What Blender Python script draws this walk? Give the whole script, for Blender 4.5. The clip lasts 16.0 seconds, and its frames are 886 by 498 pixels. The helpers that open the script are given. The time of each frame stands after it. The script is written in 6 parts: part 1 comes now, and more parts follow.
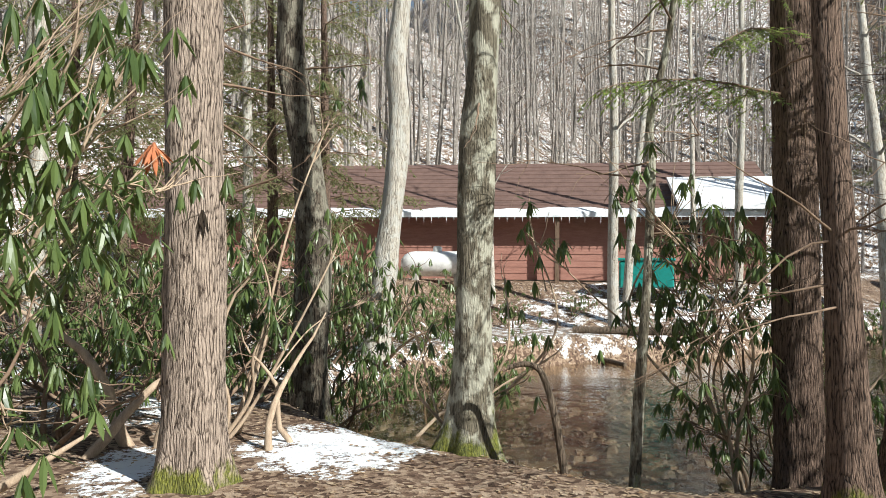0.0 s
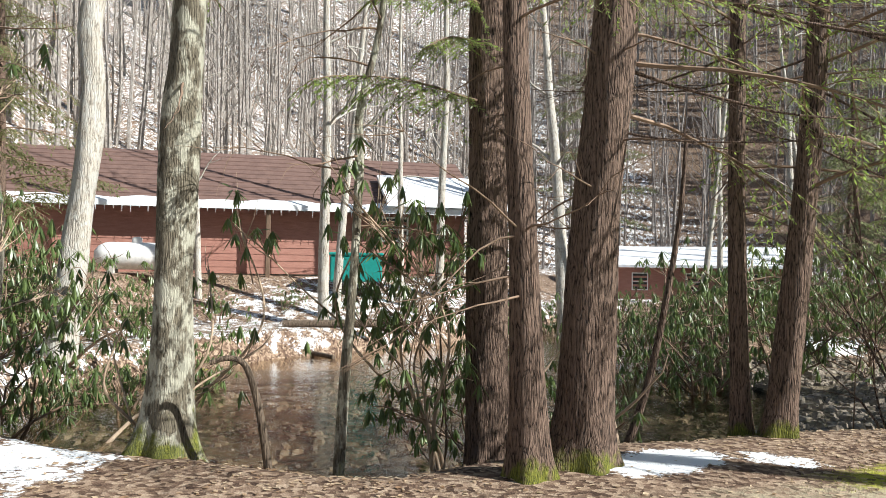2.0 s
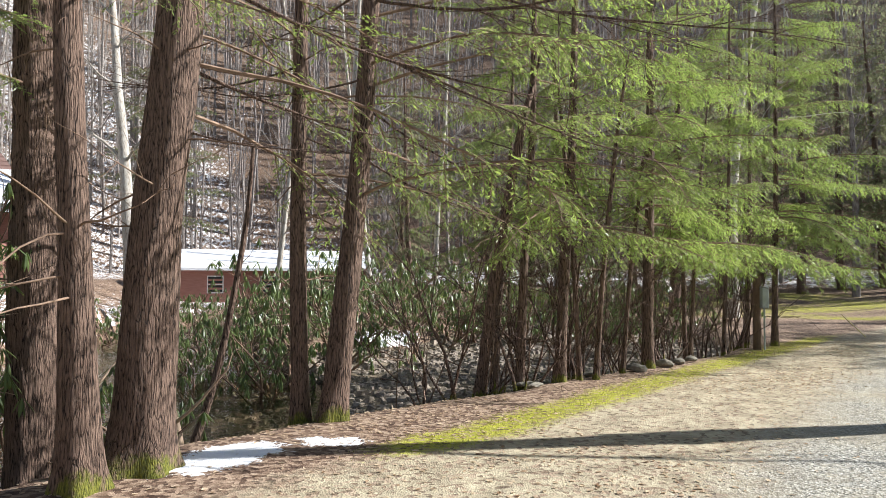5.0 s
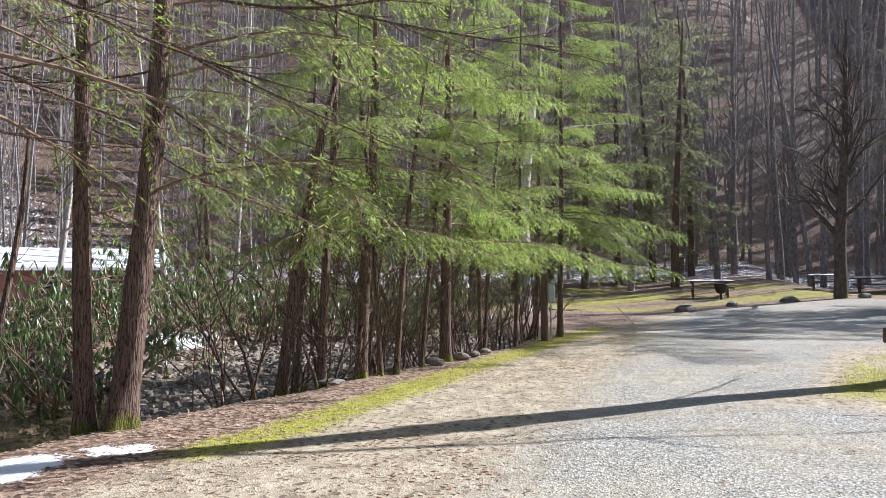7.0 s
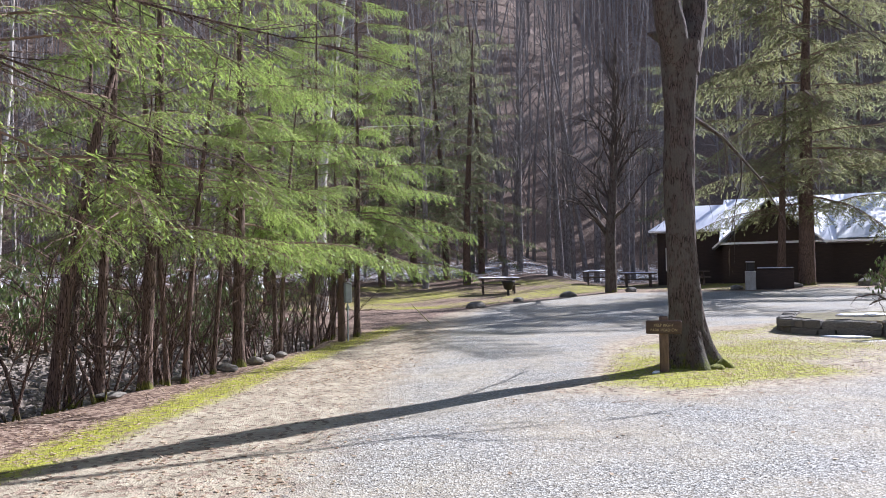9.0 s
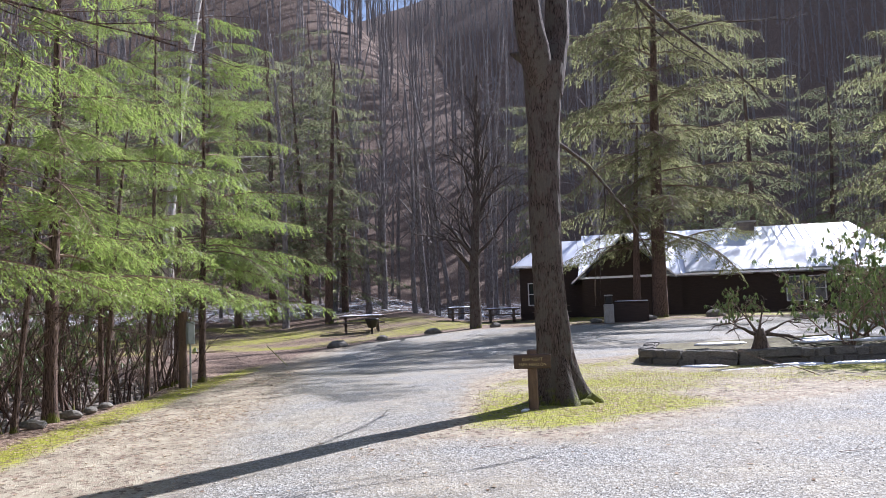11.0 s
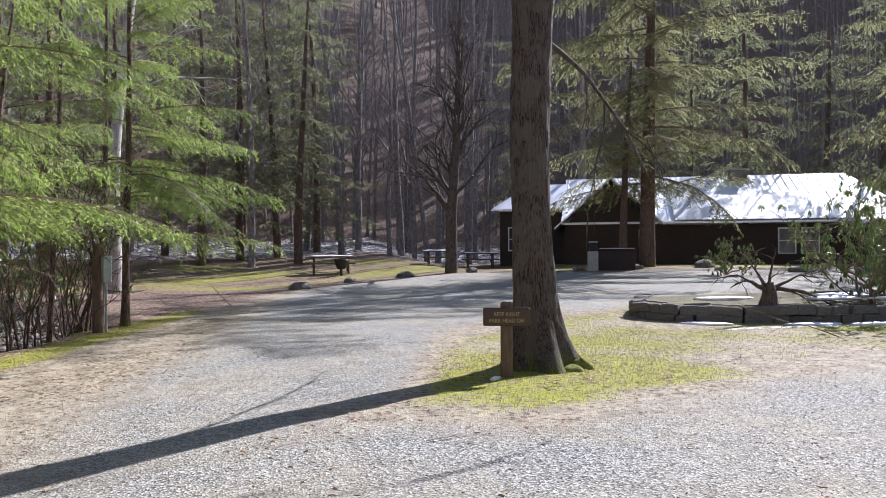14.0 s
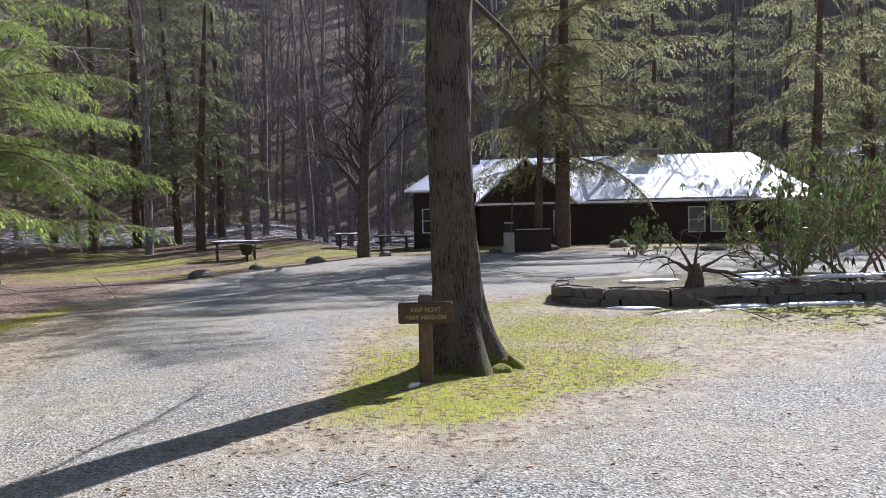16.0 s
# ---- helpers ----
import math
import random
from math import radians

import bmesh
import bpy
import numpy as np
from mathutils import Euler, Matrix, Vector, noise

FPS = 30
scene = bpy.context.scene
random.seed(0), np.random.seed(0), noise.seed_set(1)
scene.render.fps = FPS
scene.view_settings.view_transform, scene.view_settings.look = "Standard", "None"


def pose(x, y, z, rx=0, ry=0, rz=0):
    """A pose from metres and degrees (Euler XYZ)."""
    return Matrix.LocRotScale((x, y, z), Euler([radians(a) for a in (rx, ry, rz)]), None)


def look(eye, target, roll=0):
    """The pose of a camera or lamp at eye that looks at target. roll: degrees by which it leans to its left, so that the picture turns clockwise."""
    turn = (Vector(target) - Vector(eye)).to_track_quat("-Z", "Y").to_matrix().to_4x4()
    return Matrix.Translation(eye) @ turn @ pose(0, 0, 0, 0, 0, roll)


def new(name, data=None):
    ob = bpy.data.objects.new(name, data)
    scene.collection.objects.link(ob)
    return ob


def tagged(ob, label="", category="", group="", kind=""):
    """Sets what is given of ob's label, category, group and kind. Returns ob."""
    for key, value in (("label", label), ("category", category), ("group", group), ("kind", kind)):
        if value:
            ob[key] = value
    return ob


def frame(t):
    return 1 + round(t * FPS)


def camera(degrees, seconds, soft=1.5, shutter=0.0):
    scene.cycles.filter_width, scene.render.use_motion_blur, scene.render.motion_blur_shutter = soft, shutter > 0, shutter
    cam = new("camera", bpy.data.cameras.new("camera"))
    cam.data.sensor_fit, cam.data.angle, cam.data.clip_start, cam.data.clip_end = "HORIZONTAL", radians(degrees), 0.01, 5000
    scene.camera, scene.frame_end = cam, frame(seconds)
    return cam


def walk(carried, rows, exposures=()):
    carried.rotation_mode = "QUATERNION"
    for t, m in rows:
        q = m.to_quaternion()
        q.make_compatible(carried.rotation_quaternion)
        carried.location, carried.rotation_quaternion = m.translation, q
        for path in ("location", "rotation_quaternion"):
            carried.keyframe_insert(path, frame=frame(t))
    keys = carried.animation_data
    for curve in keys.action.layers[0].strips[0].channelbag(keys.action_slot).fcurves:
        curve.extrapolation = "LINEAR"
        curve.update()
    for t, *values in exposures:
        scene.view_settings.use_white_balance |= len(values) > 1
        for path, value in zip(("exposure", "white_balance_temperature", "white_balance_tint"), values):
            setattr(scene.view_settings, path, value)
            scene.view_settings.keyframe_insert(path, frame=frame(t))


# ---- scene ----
cam = camera(60.0, 16.0, soft=0.6)
PATH = [
    (0, (-0.285, 3.547, 1.435), (-2.245, 3.936, 1.5), 0.5),
    (0.5, (-0.285, 3.546, 1.434), (-2.203, 4.106, 1.509), 0.8),
    (1, (-0.312, 3.555, 1.422), (-2.166, 4.298, 1.515), 0.9),
    (1.5, (-0.322, 3.571, 1.421), (-2.102, 4.48, 1.5), 0.8),
    (2, (-0.319, 3.596, 1.408), (-2.006, 4.669, 1.468), 0.8),
    (2.5, (-0.285, 3.597, 1.391), (-1.864, 4.824, 1.446), 1.0),
    (3, (-0.252, 3.592, 1.387), (-1.699, 4.972, 1.425), 0.8),
    (3.5, (-0.257, 3.625, 1.397), (-1.547, 5.153, 1.437), 0.8),
    (4, (-0.224, 3.606, 1.387), (-1.382, 5.235, 1.451), 0.6),
    (4.5, (-0.189, 3.589, 1.381), (-1.211, 5.307, 1.452), 0.2),
    (4.7, (-0.171, 3.58, 1.375), (-1.143, 5.326, 1.449), 0.2),
    (6.8, (-0.04, 3.446, 1.383), (-0.513, 5.388, 1.459), -0.3),
    (7, (-0.049, 3.462, 1.381), (-0.476, 5.415, 1.453), -0.3),
    (7.5, (-0.045, 3.486, 1.38), (-0.377, 5.458, 1.446), -0.5),
    (8, (-0.035, 3.463, 1.402), (-0.241, 5.451, 1.467), -0.3),
    (8.5, (-0.032, 3.502, 1.415), (-0.099, 5.5, 1.477), -0.6),
    (9, (-0.039, 3.499, 1.423), (0.056, 5.496, 1.485), -1.0),
    (9.5, (0.016, 3.611, 1.42), (0.21, 5.599, 1.51), -1.8),
    (10, (0.052, 3.92, 1.389), (0.44, 5.88, 1.47), -1.6),
    (10.2, (0.059, 4.033, 1.378), (0.495, 5.982, 1.476), -2.0),
    (12.3, (0.57, 5.26, 1.321), (0.999, 7.206, 1.496), -1.5),
    (12.5, (0.618, 5.43, 1.337), (1.001, 7.388, 1.473), -1.1),
    (13, (0.668, 5.833, 1.308), (1.059, 7.791, 1.426), -0.1),
    (13.5, (0.811, 6.181, 1.278), (1.228, 8.136, 1.348), -0.5),
    (14, (0.959, 6.537, 1.283), (1.446, 8.476, 1.291), -0.3),
    (14.5, (1.046, 6.801, 1.278), (1.625, 8.715, 1.265), -0.2),
    (15, (1.193, 7.083, 1.267), (1.797, 8.989, 1.224), -1.0),
    (15.5, (1.233, 7.326, 1.273), (1.893, 9.214, 1.237), -1.0),
    (16, (1.287, 7.616, 1.317), (1.988, 9.488, 1.275), -1.1),
]
EXPOSURES = [(0, 0.60, 6300, 5), (3, 1.0, 6250, 8), (4.5, 1.04, 6250, 10), (7, 1.08, 5800, 16), (10, 1.05, 5600, 22), (13, 0.95, 5650, 21), (16, 0.75, 5700, 20)]
walk(cam, [(t, look(eye, target, roll)) for t, eye, target, roll in PATH], EXPOSURES)

# ---- light ----
SUN_AZ, SUN_EL = math.atan2(0.80, 0.60), radians(35)
to_sun = Vector((math.sin(SUN_AZ) * math.cos(SUN_EL), math.cos(SUN_AZ) * math.cos(SUN_EL), math.sin(SUN_EL)))
world = bpy.data.worlds.new("sky")
scene.world = world
world.use_nodes = True
wn = world.node_tree.nodes
sky = wn.new("ShaderNodeTexSky")
sky.sky_type = 'NISHITA'
sky.sun_disc = False
sky.sun_elevation = SUN_EL
sky.sun_rotation = SUN_AZ
sky.air_density = 1.2
sky.dust_density = 1.0
wn["Background"].inputs["Strength"].default_value = 0.055
world.node_tree.links.new(sky.outputs[0], wn["Background"].inputs["Color"])
sun_data = bpy.data.lights.new("sun", 'SUN')
sun_data.energy = 5.0
sun_data.angle = radians(0.5)
sun_data.color = (1.0, 0.965, 0.90)
sun = new("sun", sun_data)
sun.matrix_world = look((0, 0, 60), Vector((0, 0, 60)) - to_sun)

# ---- plan of the ground ----
MAIN = ((-10.3, 4.9, 1.3), (-9.9, 6.2, 2.8), (-11.0, 8.3, 4.5), (-11.8, 11, 5.6), (-15.5, 17, 3.6), (-20, 25, 3.0), (-26, 36, 3.0), (-40, 60, 3.0))
SIDE = ((-7.6, 11.6, 2.7), (-7.8, 13, 3.1), (-7.0, 16, 3.5), (-6.0, 19.5, 3.6), (-5.8, 22, 3.8), (-7.5, 27, 3.6), (-13, 36, 3.0), (-26, 46, 3.0))
# top edge of the walker's bank, from which it falls to the water
CREST_Y = (3.6, 4.2, 4.9, 5.3, 5.8, 6.3, 7.0, 8.4, 9.0, 10.2, 11.3, 12.4, 13.5, 15.7, 16.3, 18.8, 21, 24)
CREST_X = (-8.4, -6.9, -6.2, -5.6, -5.05, -4.8, -4.95, -4.95, -4.65, -4.3, -3.95, -3.6, -3.25, -2.75, -2.4, -1.95, -1.5, -1.5)
WATER_Z = -0.6


def sstep(a, b, v):
    t = np.clip((v - a) / (b - a), 0, 1)
    return t * t * (3 - 2 * t)


def ripple(x, y, s, seed=0.0):
    """Smooth unevenness between about -1 and 1 at a size of s metres."""
    a, b = x / s + seed * 3.1, y / s - seed * 1.7
    return (np.sin(a * 2.1 + 1.3 * np.sin(b * 1.7 + seed)) + np.sin(b * 2.3 + 1.1 * np.sin(a * 1.9)) + np.sin((a + b) * 3.7 + seed * 2) * 0.6 + np.sin((a - b) * 5.3) * 0.4) / 3


def corridor(x, y, line):
    """Distance outside the edge of a channel, negative inside it."""
    best = np.full(np.shape(x), 1e9)
    for (x0, y0, w0), (x1, y1, w1) in zip(line, line[1:]):
        dx, dy = x1 - x0, y1 - y0
        t = np.clip(((x - x0) * dx + (y - y0) * dy) / (dx * dx + dy * dy), 0, 1)
        best = np.minimum(best, np.hypot(x - x0 - t * dx, y - y0 - t * dy) - (w0 + t * (w1 - w0)))
    return best


def beyond(x, y):
    """How far a place lies past the far bank of the main channel; negative on the road's side."""
    yy = np.array([p[1] for p in MAIN])
    cx = np.interp(y, yy, [p[0] - p[2] for p in MAIN])
    return (cx - x) * 0.93


def bank_drop(x, y):
    """How far a place lies past the top edge of the walker's bank, over the width of that bank."""
    d = np.interp(y, CREST_Y, CREST_X) - x
    return d, sstep(3.4, 4.6, y) * sstep(24, 20, y) * sstep(5.2, 4.0, d)


def height(x, y):
    x, y = np.asarray(x, float), np.asarray(y, float)
    rise = np.clip((y - 20) / 16, 0, 1) * np.clip(0.04 * (x - 1), 0, 0.62)
    z = rise + 0.012 * ripple(x, y, 1.1) + 0.02 * ripple(x, y, 3.0, 2)
    far = beyond(x, y)
    bank = np.interp(far, (-1, 0, 4, 6, 8, 14, 22, 85, 130, 250), (0, -0.3, -0.05, 0.5, 1.2, 1.45, 3.0, 38, 54, 56))
    z = np.where(far > -1, z * 0.3 + bank + 0.08 * ripple(x, y, 2.2, 4), z)
    # level pad along the front of the long cabin
    t = np.clip(((x + 29.1) * 0.33 + (y + 2.4) * 0.944) / 21.8, 0, 1)
    d = np.hypot(x + 29.1 - t * 7.2, y + 2.4 - t * 20.6)
    z = np.where(far > 0.3, np.maximum(z, np.minimum(1.24 - 0.36 * np.maximum(d - 0.5, 0), z + 2) + 0.04 * ripple(x, y, 2.2, 4)), z)
    z = z + np.interp(y, (36, 40, 52, 60), (0, 0.08, 0.95, 1.2)) * sstep(13, 8, x) * (far < 0)
    # hills behind the meadow and the lodge, and behind the walker
    back = (y - 54) * 0.9 + 0.25 * np.abs(x - 10) * 0
    z = z + np.interp(back, (0, 10, 70, 110, 220), (0, 1.2, 45, 66, 70))
    z = z + np.interp(x - 48 + 0.2 * (y - 30), (0, 60, 150), (0, 24, 50)) + np.interp(-y - 25, (0, 60, 150), (0, 14, 40))
    ring = np.interp(np.hypot(x, y - 5), (70, 120, 230), (0, 56, 82)) * sstep(10, 40, y) * sstep(60, 0, x)
    z = np.maximum(z, ring)
    main, side = corridor(x, y, MAIN), corridor(x, y, SIDE)
    u = np.clip(ripple(x, y, 1.7, 7), -1, 1) * 0.25
    bed_m = -0.95 + 0.07 * ripple(x, y, 0.9, 3)
    bed_s = -0.49 + 0.09 * ripple(x, y, 0.8, 5)
    k_s, k_m = sstep(0.55, -0.55, side + u), sstep(0.1, -0.55, main + u * 0.6)
    z = z * (1 - k_s) + np.minimum(z, bed_s) * k_s
    z = z * (1 - k_m) + np.minimum(z, bed_m) * k_m
    d, share = bank_drop(x, y)
    k_b = sstep(-0.05, 2.1, d + u * 0.7) * share
    return z * (1 - k_b) + np.minimum(z, np.interp(y, (8.0, 10.5), (-0.84, -0.5)) + 0.08 * ripple(x, y, 0.8, 5)) * k_b


def gz(x, y):
    return float(height(x, y))


# ---- mesh helpers ----
class Shape:
    """Gathers corners and faces, with a slot of the material for each face."""

    def __init__(self):
        self.v, self.f, self.n = [], [], 0

    def add(self, verts, faces, slot=0):
        verts, faces = np.asarray(verts, float).reshape(-1, 3), np.asarray(faces, int)
        self.v.append(verts)
        self.f.append((faces + self.n, slot))
        self.n += len(verts)
        return self

    def tube(self, pts, radii, sides=8, slot=0, rough=None, cap=True):
        pts, radii = np.asarray(pts, float), np.asarray(radii, float)
        n = len(pts)
        way = np.gradient(pts, axis=0)
        way /= np.linalg.norm(way, axis=1, keepdims=True) + 1e-9
        ref = np.where(np.abs(way[:, 2:3]) < 0.85, [[0.0, 0, 1]], [[1.0, 0, 0]])
        if n > 1:
            ref = np.repeat(ref[n // 2:n // 2 + 1], n, 0)
        a = np.cross(way, ref)
        a /= np.linalg.norm(a, axis=1, keepdims=True) + 1e-9
        b = np.cross(way, a)
        th = np.linspace(0, 2 * np.pi, sides, endpoint=False)
        rr = radii[:, None] * np.ones((1, sides))
        if rough is not None:
            rr = rr * rough(th[None, :] + 0 * rr, pts[:, 2:3] + 0 * rr)
        ring = pts[:, None] + rr[..., None] * (np.cos(th)[None, :, None] * a[:, None] + np.sin(th)[None, :, None] * b[:, None])
        i, j = np.meshgrid(np.arange(n - 1), np.arange(sides), indexing="ij")
        k = (j + 1) % sides
        quads = np.stack([i * sides + j, (i + 1) * sides + j, (i + 1) * sides + k, i * sides + k], -1).reshape(-1, 4)
        self.add(ring, quads, slot)
        if cap:
            self.add(np.vstack([ring[-1], pts[-1:]]), [[q, sides, (q + 1) % sides] for q in range(sides)], slot)
            self.add(np.vstack([ring[0], pts[:1]]), [[(q + 1) % sides, sides, q] for q in range(sides)], slot)
        return self

    def box(self, lo, hi, m=None, bevel=0.0, slot=0):
        (x0, y0, z0), (x1, y1, z1) = lo, hi
        if bevel:
            c = []
            for z, d in ((z0, bevel), (z0 + bevel, 0), (z1 - bevel, 0), (z1, bevel)):
                e = bevel
                c += [(x0 + d, y0 + e, z), (x0 + e, y0 + d, z), (x1 - e, y0 + d, z), (x1 - d, y0 + e, z), (x1 - d, y1 - e, z), (x1 - e, y1 - d, z), (x0 + e, y1 - d, z), (x0 + d, y1 - e, z)]
            f = [[8 * r + q, 8 * r + (q + 1) % 8, 8 * r + 8 + (q + 1) % 8, 8 * r + 8 + q] for r in range(3) for q in range(8)]
            caps = [[7, 6, 5, 4], [7, 4, 3, 0], [3, 2, 1, 0], [24, 25, 26, 27], [24, 27, 28, 31], [28, 29, 30, 31]]
            v = np.array(c)
            f = np.array(f + caps)
        else:
            v = np.array([(x0, y0, z0), (x1, y0, z0), (x1, y1, z0), (x0, y1, z0), (x0, y0, z1), (x1, y0, z1), (x1, y1, z1), (x0, y1, z1)])
            f = np.array([[3, 2, 1, 0], [4, 5, 6, 7], [0, 1, 5, 4], [1, 2, 6, 5], [2, 3, 7, 6], [3, 0, 4, 7]])
        if m is not None:
            v = v @ np.array(m.to_3x3()).T + np.array(m.translation)
        return self.add(v, f, slot)

    def mesh(self, name, mats, smooth=True):
        me = bpy.data.meshes.new(name)
        v = np.concatenate(self.v)
        me.vertices.add(len(v))
        me.vertices.foreach_set("co", v.ravel())
        loops = np.concatenate([f.ravel() for f, _ in self.f])
        sizes = np.concatenate([np.full(len(f), f.shape[1]) for f, _ in self.f])
        slots = np.concatenate([np.full(len(f), s) for f, s in self.f])
        me.loops.add(len(loops))
        me.loops.foreach_set("vertex_index", loops.astype(np.int32))
        me.polygons.add(len(sizes))
        me.polygons.foreach_set("loop_start", np.concatenate([[0], np.cumsum(sizes)[:-1]]).astype(np.int32))
        me.polygons.foreach_set("material_index", slots.astype(np.int32))
        me.polygons.foreach_set("use_smooth", np.full(len(sizes), smooth))
        for m in mats if isinstance(mats, (list, tuple)) else [mats]:
            me.materials.append(m)
        me.update(calc_edges=True)
        me.validate()
        return me


def thing(name, label, category, x=0, y=0, z=0, rz=0, group="", kind=""):
    ob = new(name)
    ob.empty_display_size = 0.2
    ob.matrix_basis = pose(x, y, z, 0, 0, rz)
    return tagged(ob, label, category, group, kind)


def part(name, shape, mats, parent, label="", smooth=True, m=None):
    ob = new(name, shape if isinstance(shape, bpy.types.Mesh) else shape.mesh(name, mats, smooth))
    ob.parent = parent
    if m is not None:
        ob.matrix_basis = m
    return tagged(ob, label)


def solo(name, shape, mats, label, category, smooth=True, group="", kind="", m=None):
    ob = new(name, shape if isinstance(shape, bpy.types.Mesh) else shape.mesh(name, mats, smooth))
    if m is not None:
        ob.matrix_basis = m
    return tagged(ob, label, category, group, kind)


# ---- materials ----
def material(name):
    mat = bpy.data.materials.new(name)
    mat.use_nodes = True
    t = mat.node_tree
    return mat, t, t.nodes["Principled BSDF"]


def node(t, kind, **kw):
    n = t.nodes.new(kind)
    for k, v in kw.items():
        n.inputs[k.replace("_", " ")].default_value = v
    return n


def ramp(t, src, *stops):
    r = t.nodes.new("ShaderNodeValToRGB")
    while len(r.color_ramp.elements) < len(stops):
        r.color_ramp.elements.new(0.5)
    for e, (p, c) in zip(r.color_ramp.elements, stops):
        e.position, e.color = p, (*c, 1)
    t.links.new(src, r.inputs[0])
    return r.outputs[0]


def coords(t, scale=(1, 1, 1), kind="Object"):
    c = t.nodes.new("ShaderNodeTexCoord")
    m = t.nodes.new("ShaderNodeMapping")
    m.inputs["Scale"].default_value = scale
    t.links.new(c.outputs[kind], m.inputs[0])
    return m.outputs[0]


def noise_tex(t, at, scale, detail=4.0, rough=0.6):
    n = node(t, "ShaderNodeTexNoise", Scale=scale, Detail=detail, Roughness=rough)
    t.links.new(at, n.inputs["Vector"])
    return n.outputs["Fac"]


def mix(t, fac, a, b, mode="MIX"):
    m = t.nodes.new("ShaderNodeMix")
    m.data_type, m.blend_type = "RGBA", mode
    for value, socket in ((fac, m.inputs[0]), (a, m.inputs[6]), (b, m.inputs[7])):
        if isinstance(value, (int, float)):
            socket.default_value = value
        elif isinstance(value, tuple):
            socket.default_value = (*value, 1)
        else:
            t.links.new(value, socket)
    return m.outputs[2]


def calc(t, op, a, b=0.0, c=None):
    m = t.nodes.new("ShaderNodeMath")
    m.operation = op
    for value, socket in zip((a, b, c), m.inputs):
        if value is None:
            continue
        if isinstance(value, (int, float)):
            socket.default_value = value
        else:
            t.links.new(value, socket)
    return m.outputs[0]


def bump(t, bsdf, src, strength=0.5, distance=0.02):
    b = node(t, "ShaderNodeBump", Strength=strength, Distance=distance)
    t.links.new(src, b.inputs["Height"])
    t.links.new(b.outputs[0], bsdf.inputs["Normal"])


def plain(name, dark, light, scale=6.0, rough=0.7, stretch=(1, 1, 1), bumps=0.25, metal=0.0, dist=0.01):
    mat, t, p = material(name)
    at = coords(t, stretch)
    a, b = noise_tex(t, at, scale, 6), noise_tex(t, at, scale * 7, 3)
    col = ramp(t, calc(t, "MULTIPLY_ADD", b, 0.4, calc(t, "MULTIPLY", a, 0.65)), (0.3, dark), (0.7, light))
    t.links.new(col, p.inputs["Base Color"])
    p.inputs["Roughness"].default_value, p.inputs["Metallic"].default_value = rough, metal
    bump(t, p, b, bumps, dist)
    return mat


def bark(name, dark, light, lichen=None, moss=0.0, scale=1.0, plates=0.16):
    """Bark in upright ridges, with pale lichen patches and moss that climbs unevenly from the foot."""
    mat, t, p = material(name)
    warp = node(t, "ShaderNodeTexNoise", Scale=3.0, Detail=3.0)
    t.links.new(coords(t), warp.inputs["Vector"])
    add = t.nodes.new("ShaderNodeVectorMath")
    add.operation = 'MULTIPLY_ADD'
    add.inputs[1].default_value = (1.6, 1.6, 1.6)
    t.links.new(warp.outputs["Color"], add.inputs[0])
    t.links.new(coords(t, (26 * scale, 26 * scale, 2.4 * scale)), add.inputs[2])
    at = add.outputs[0]
    n = noise_tex(t, at, 1.6, 8, 0.65)
    fine = noise_tex(t, coords(t, (60, 60, 16)), 1.5, 4)
    v = node(t, "ShaderNodeTexVoronoi", Scale=1.5)
    v.feature = 'DISTANCE_TO_EDGE'
    t.links.new(at, v.inputs["Vector"])
    crack = calc(t, "MULTIPLY", calc(t, "MINIMUM", v.outputs["Distance"], 0.16), 6.0)
    h = calc(t, "MULTIPLY_ADD", crack, plates, calc(t, "MULTIPLY_ADD", n, 0.72 - plates, calc(t, "MULTIPLY", fine, 0.38)))
    col = ramp(t, h, (0.42, dark), (0.52, tuple(0.5 * d_ + 0.5 * l_ for d_, l_ in zip(dark, light))), (0.70, light))
    big = noise_tex(t, coords(t, (2.2, 2.2, 1.2)), 1.5, 5)
    if lichen:
        spots = noise_tex(t, coords(t, (5, 5, 3)), 1.5, 6, 0.65)
        col = mix(t, ramp(t, spots, (0.47, (0, 0, 0)), (0.56, (0.85, 0.85, 0.85))), col, mix(t, fine, tuple(0.6 * q for q in lichen), lichen))
    if moss:
        g = t.nodes.new("ShaderNodeTexCoord")
        s = t.nodes.new("ShaderNodeSeparateXYZ")
        t.links.new(g.outputs["Object"], s.inputs[0])
        patch = noise_tex(t, coords(t, (4, 4, 2.5)), 1.5, 6, 0.7)
        low = calc(t, "SUBTRACT", calc(t, "MULTIPLY", patch, 1.75), calc(t, "MULTIPLY", s.outputs["Z"], 1.1 / moss))
        f = ramp(t, low, (0.62, (0, 0, 0)), (0.85, (0.9, 0.9, 0.9)))
        col = mix(t, f, col, ramp(t, fine, (0.35, (0.055, 0.07, 0.012)), (0.7, (0.26, 0.27, 0.035))))
    t.links.new(col, p.inputs["Base Color"])
    p.inputs["Roughness"].default_value = 0.9
    p.inputs["Specular IOR Level"].default_value = 0.25
    bump(t, p, h, 1.0, 0.035)
    return mat


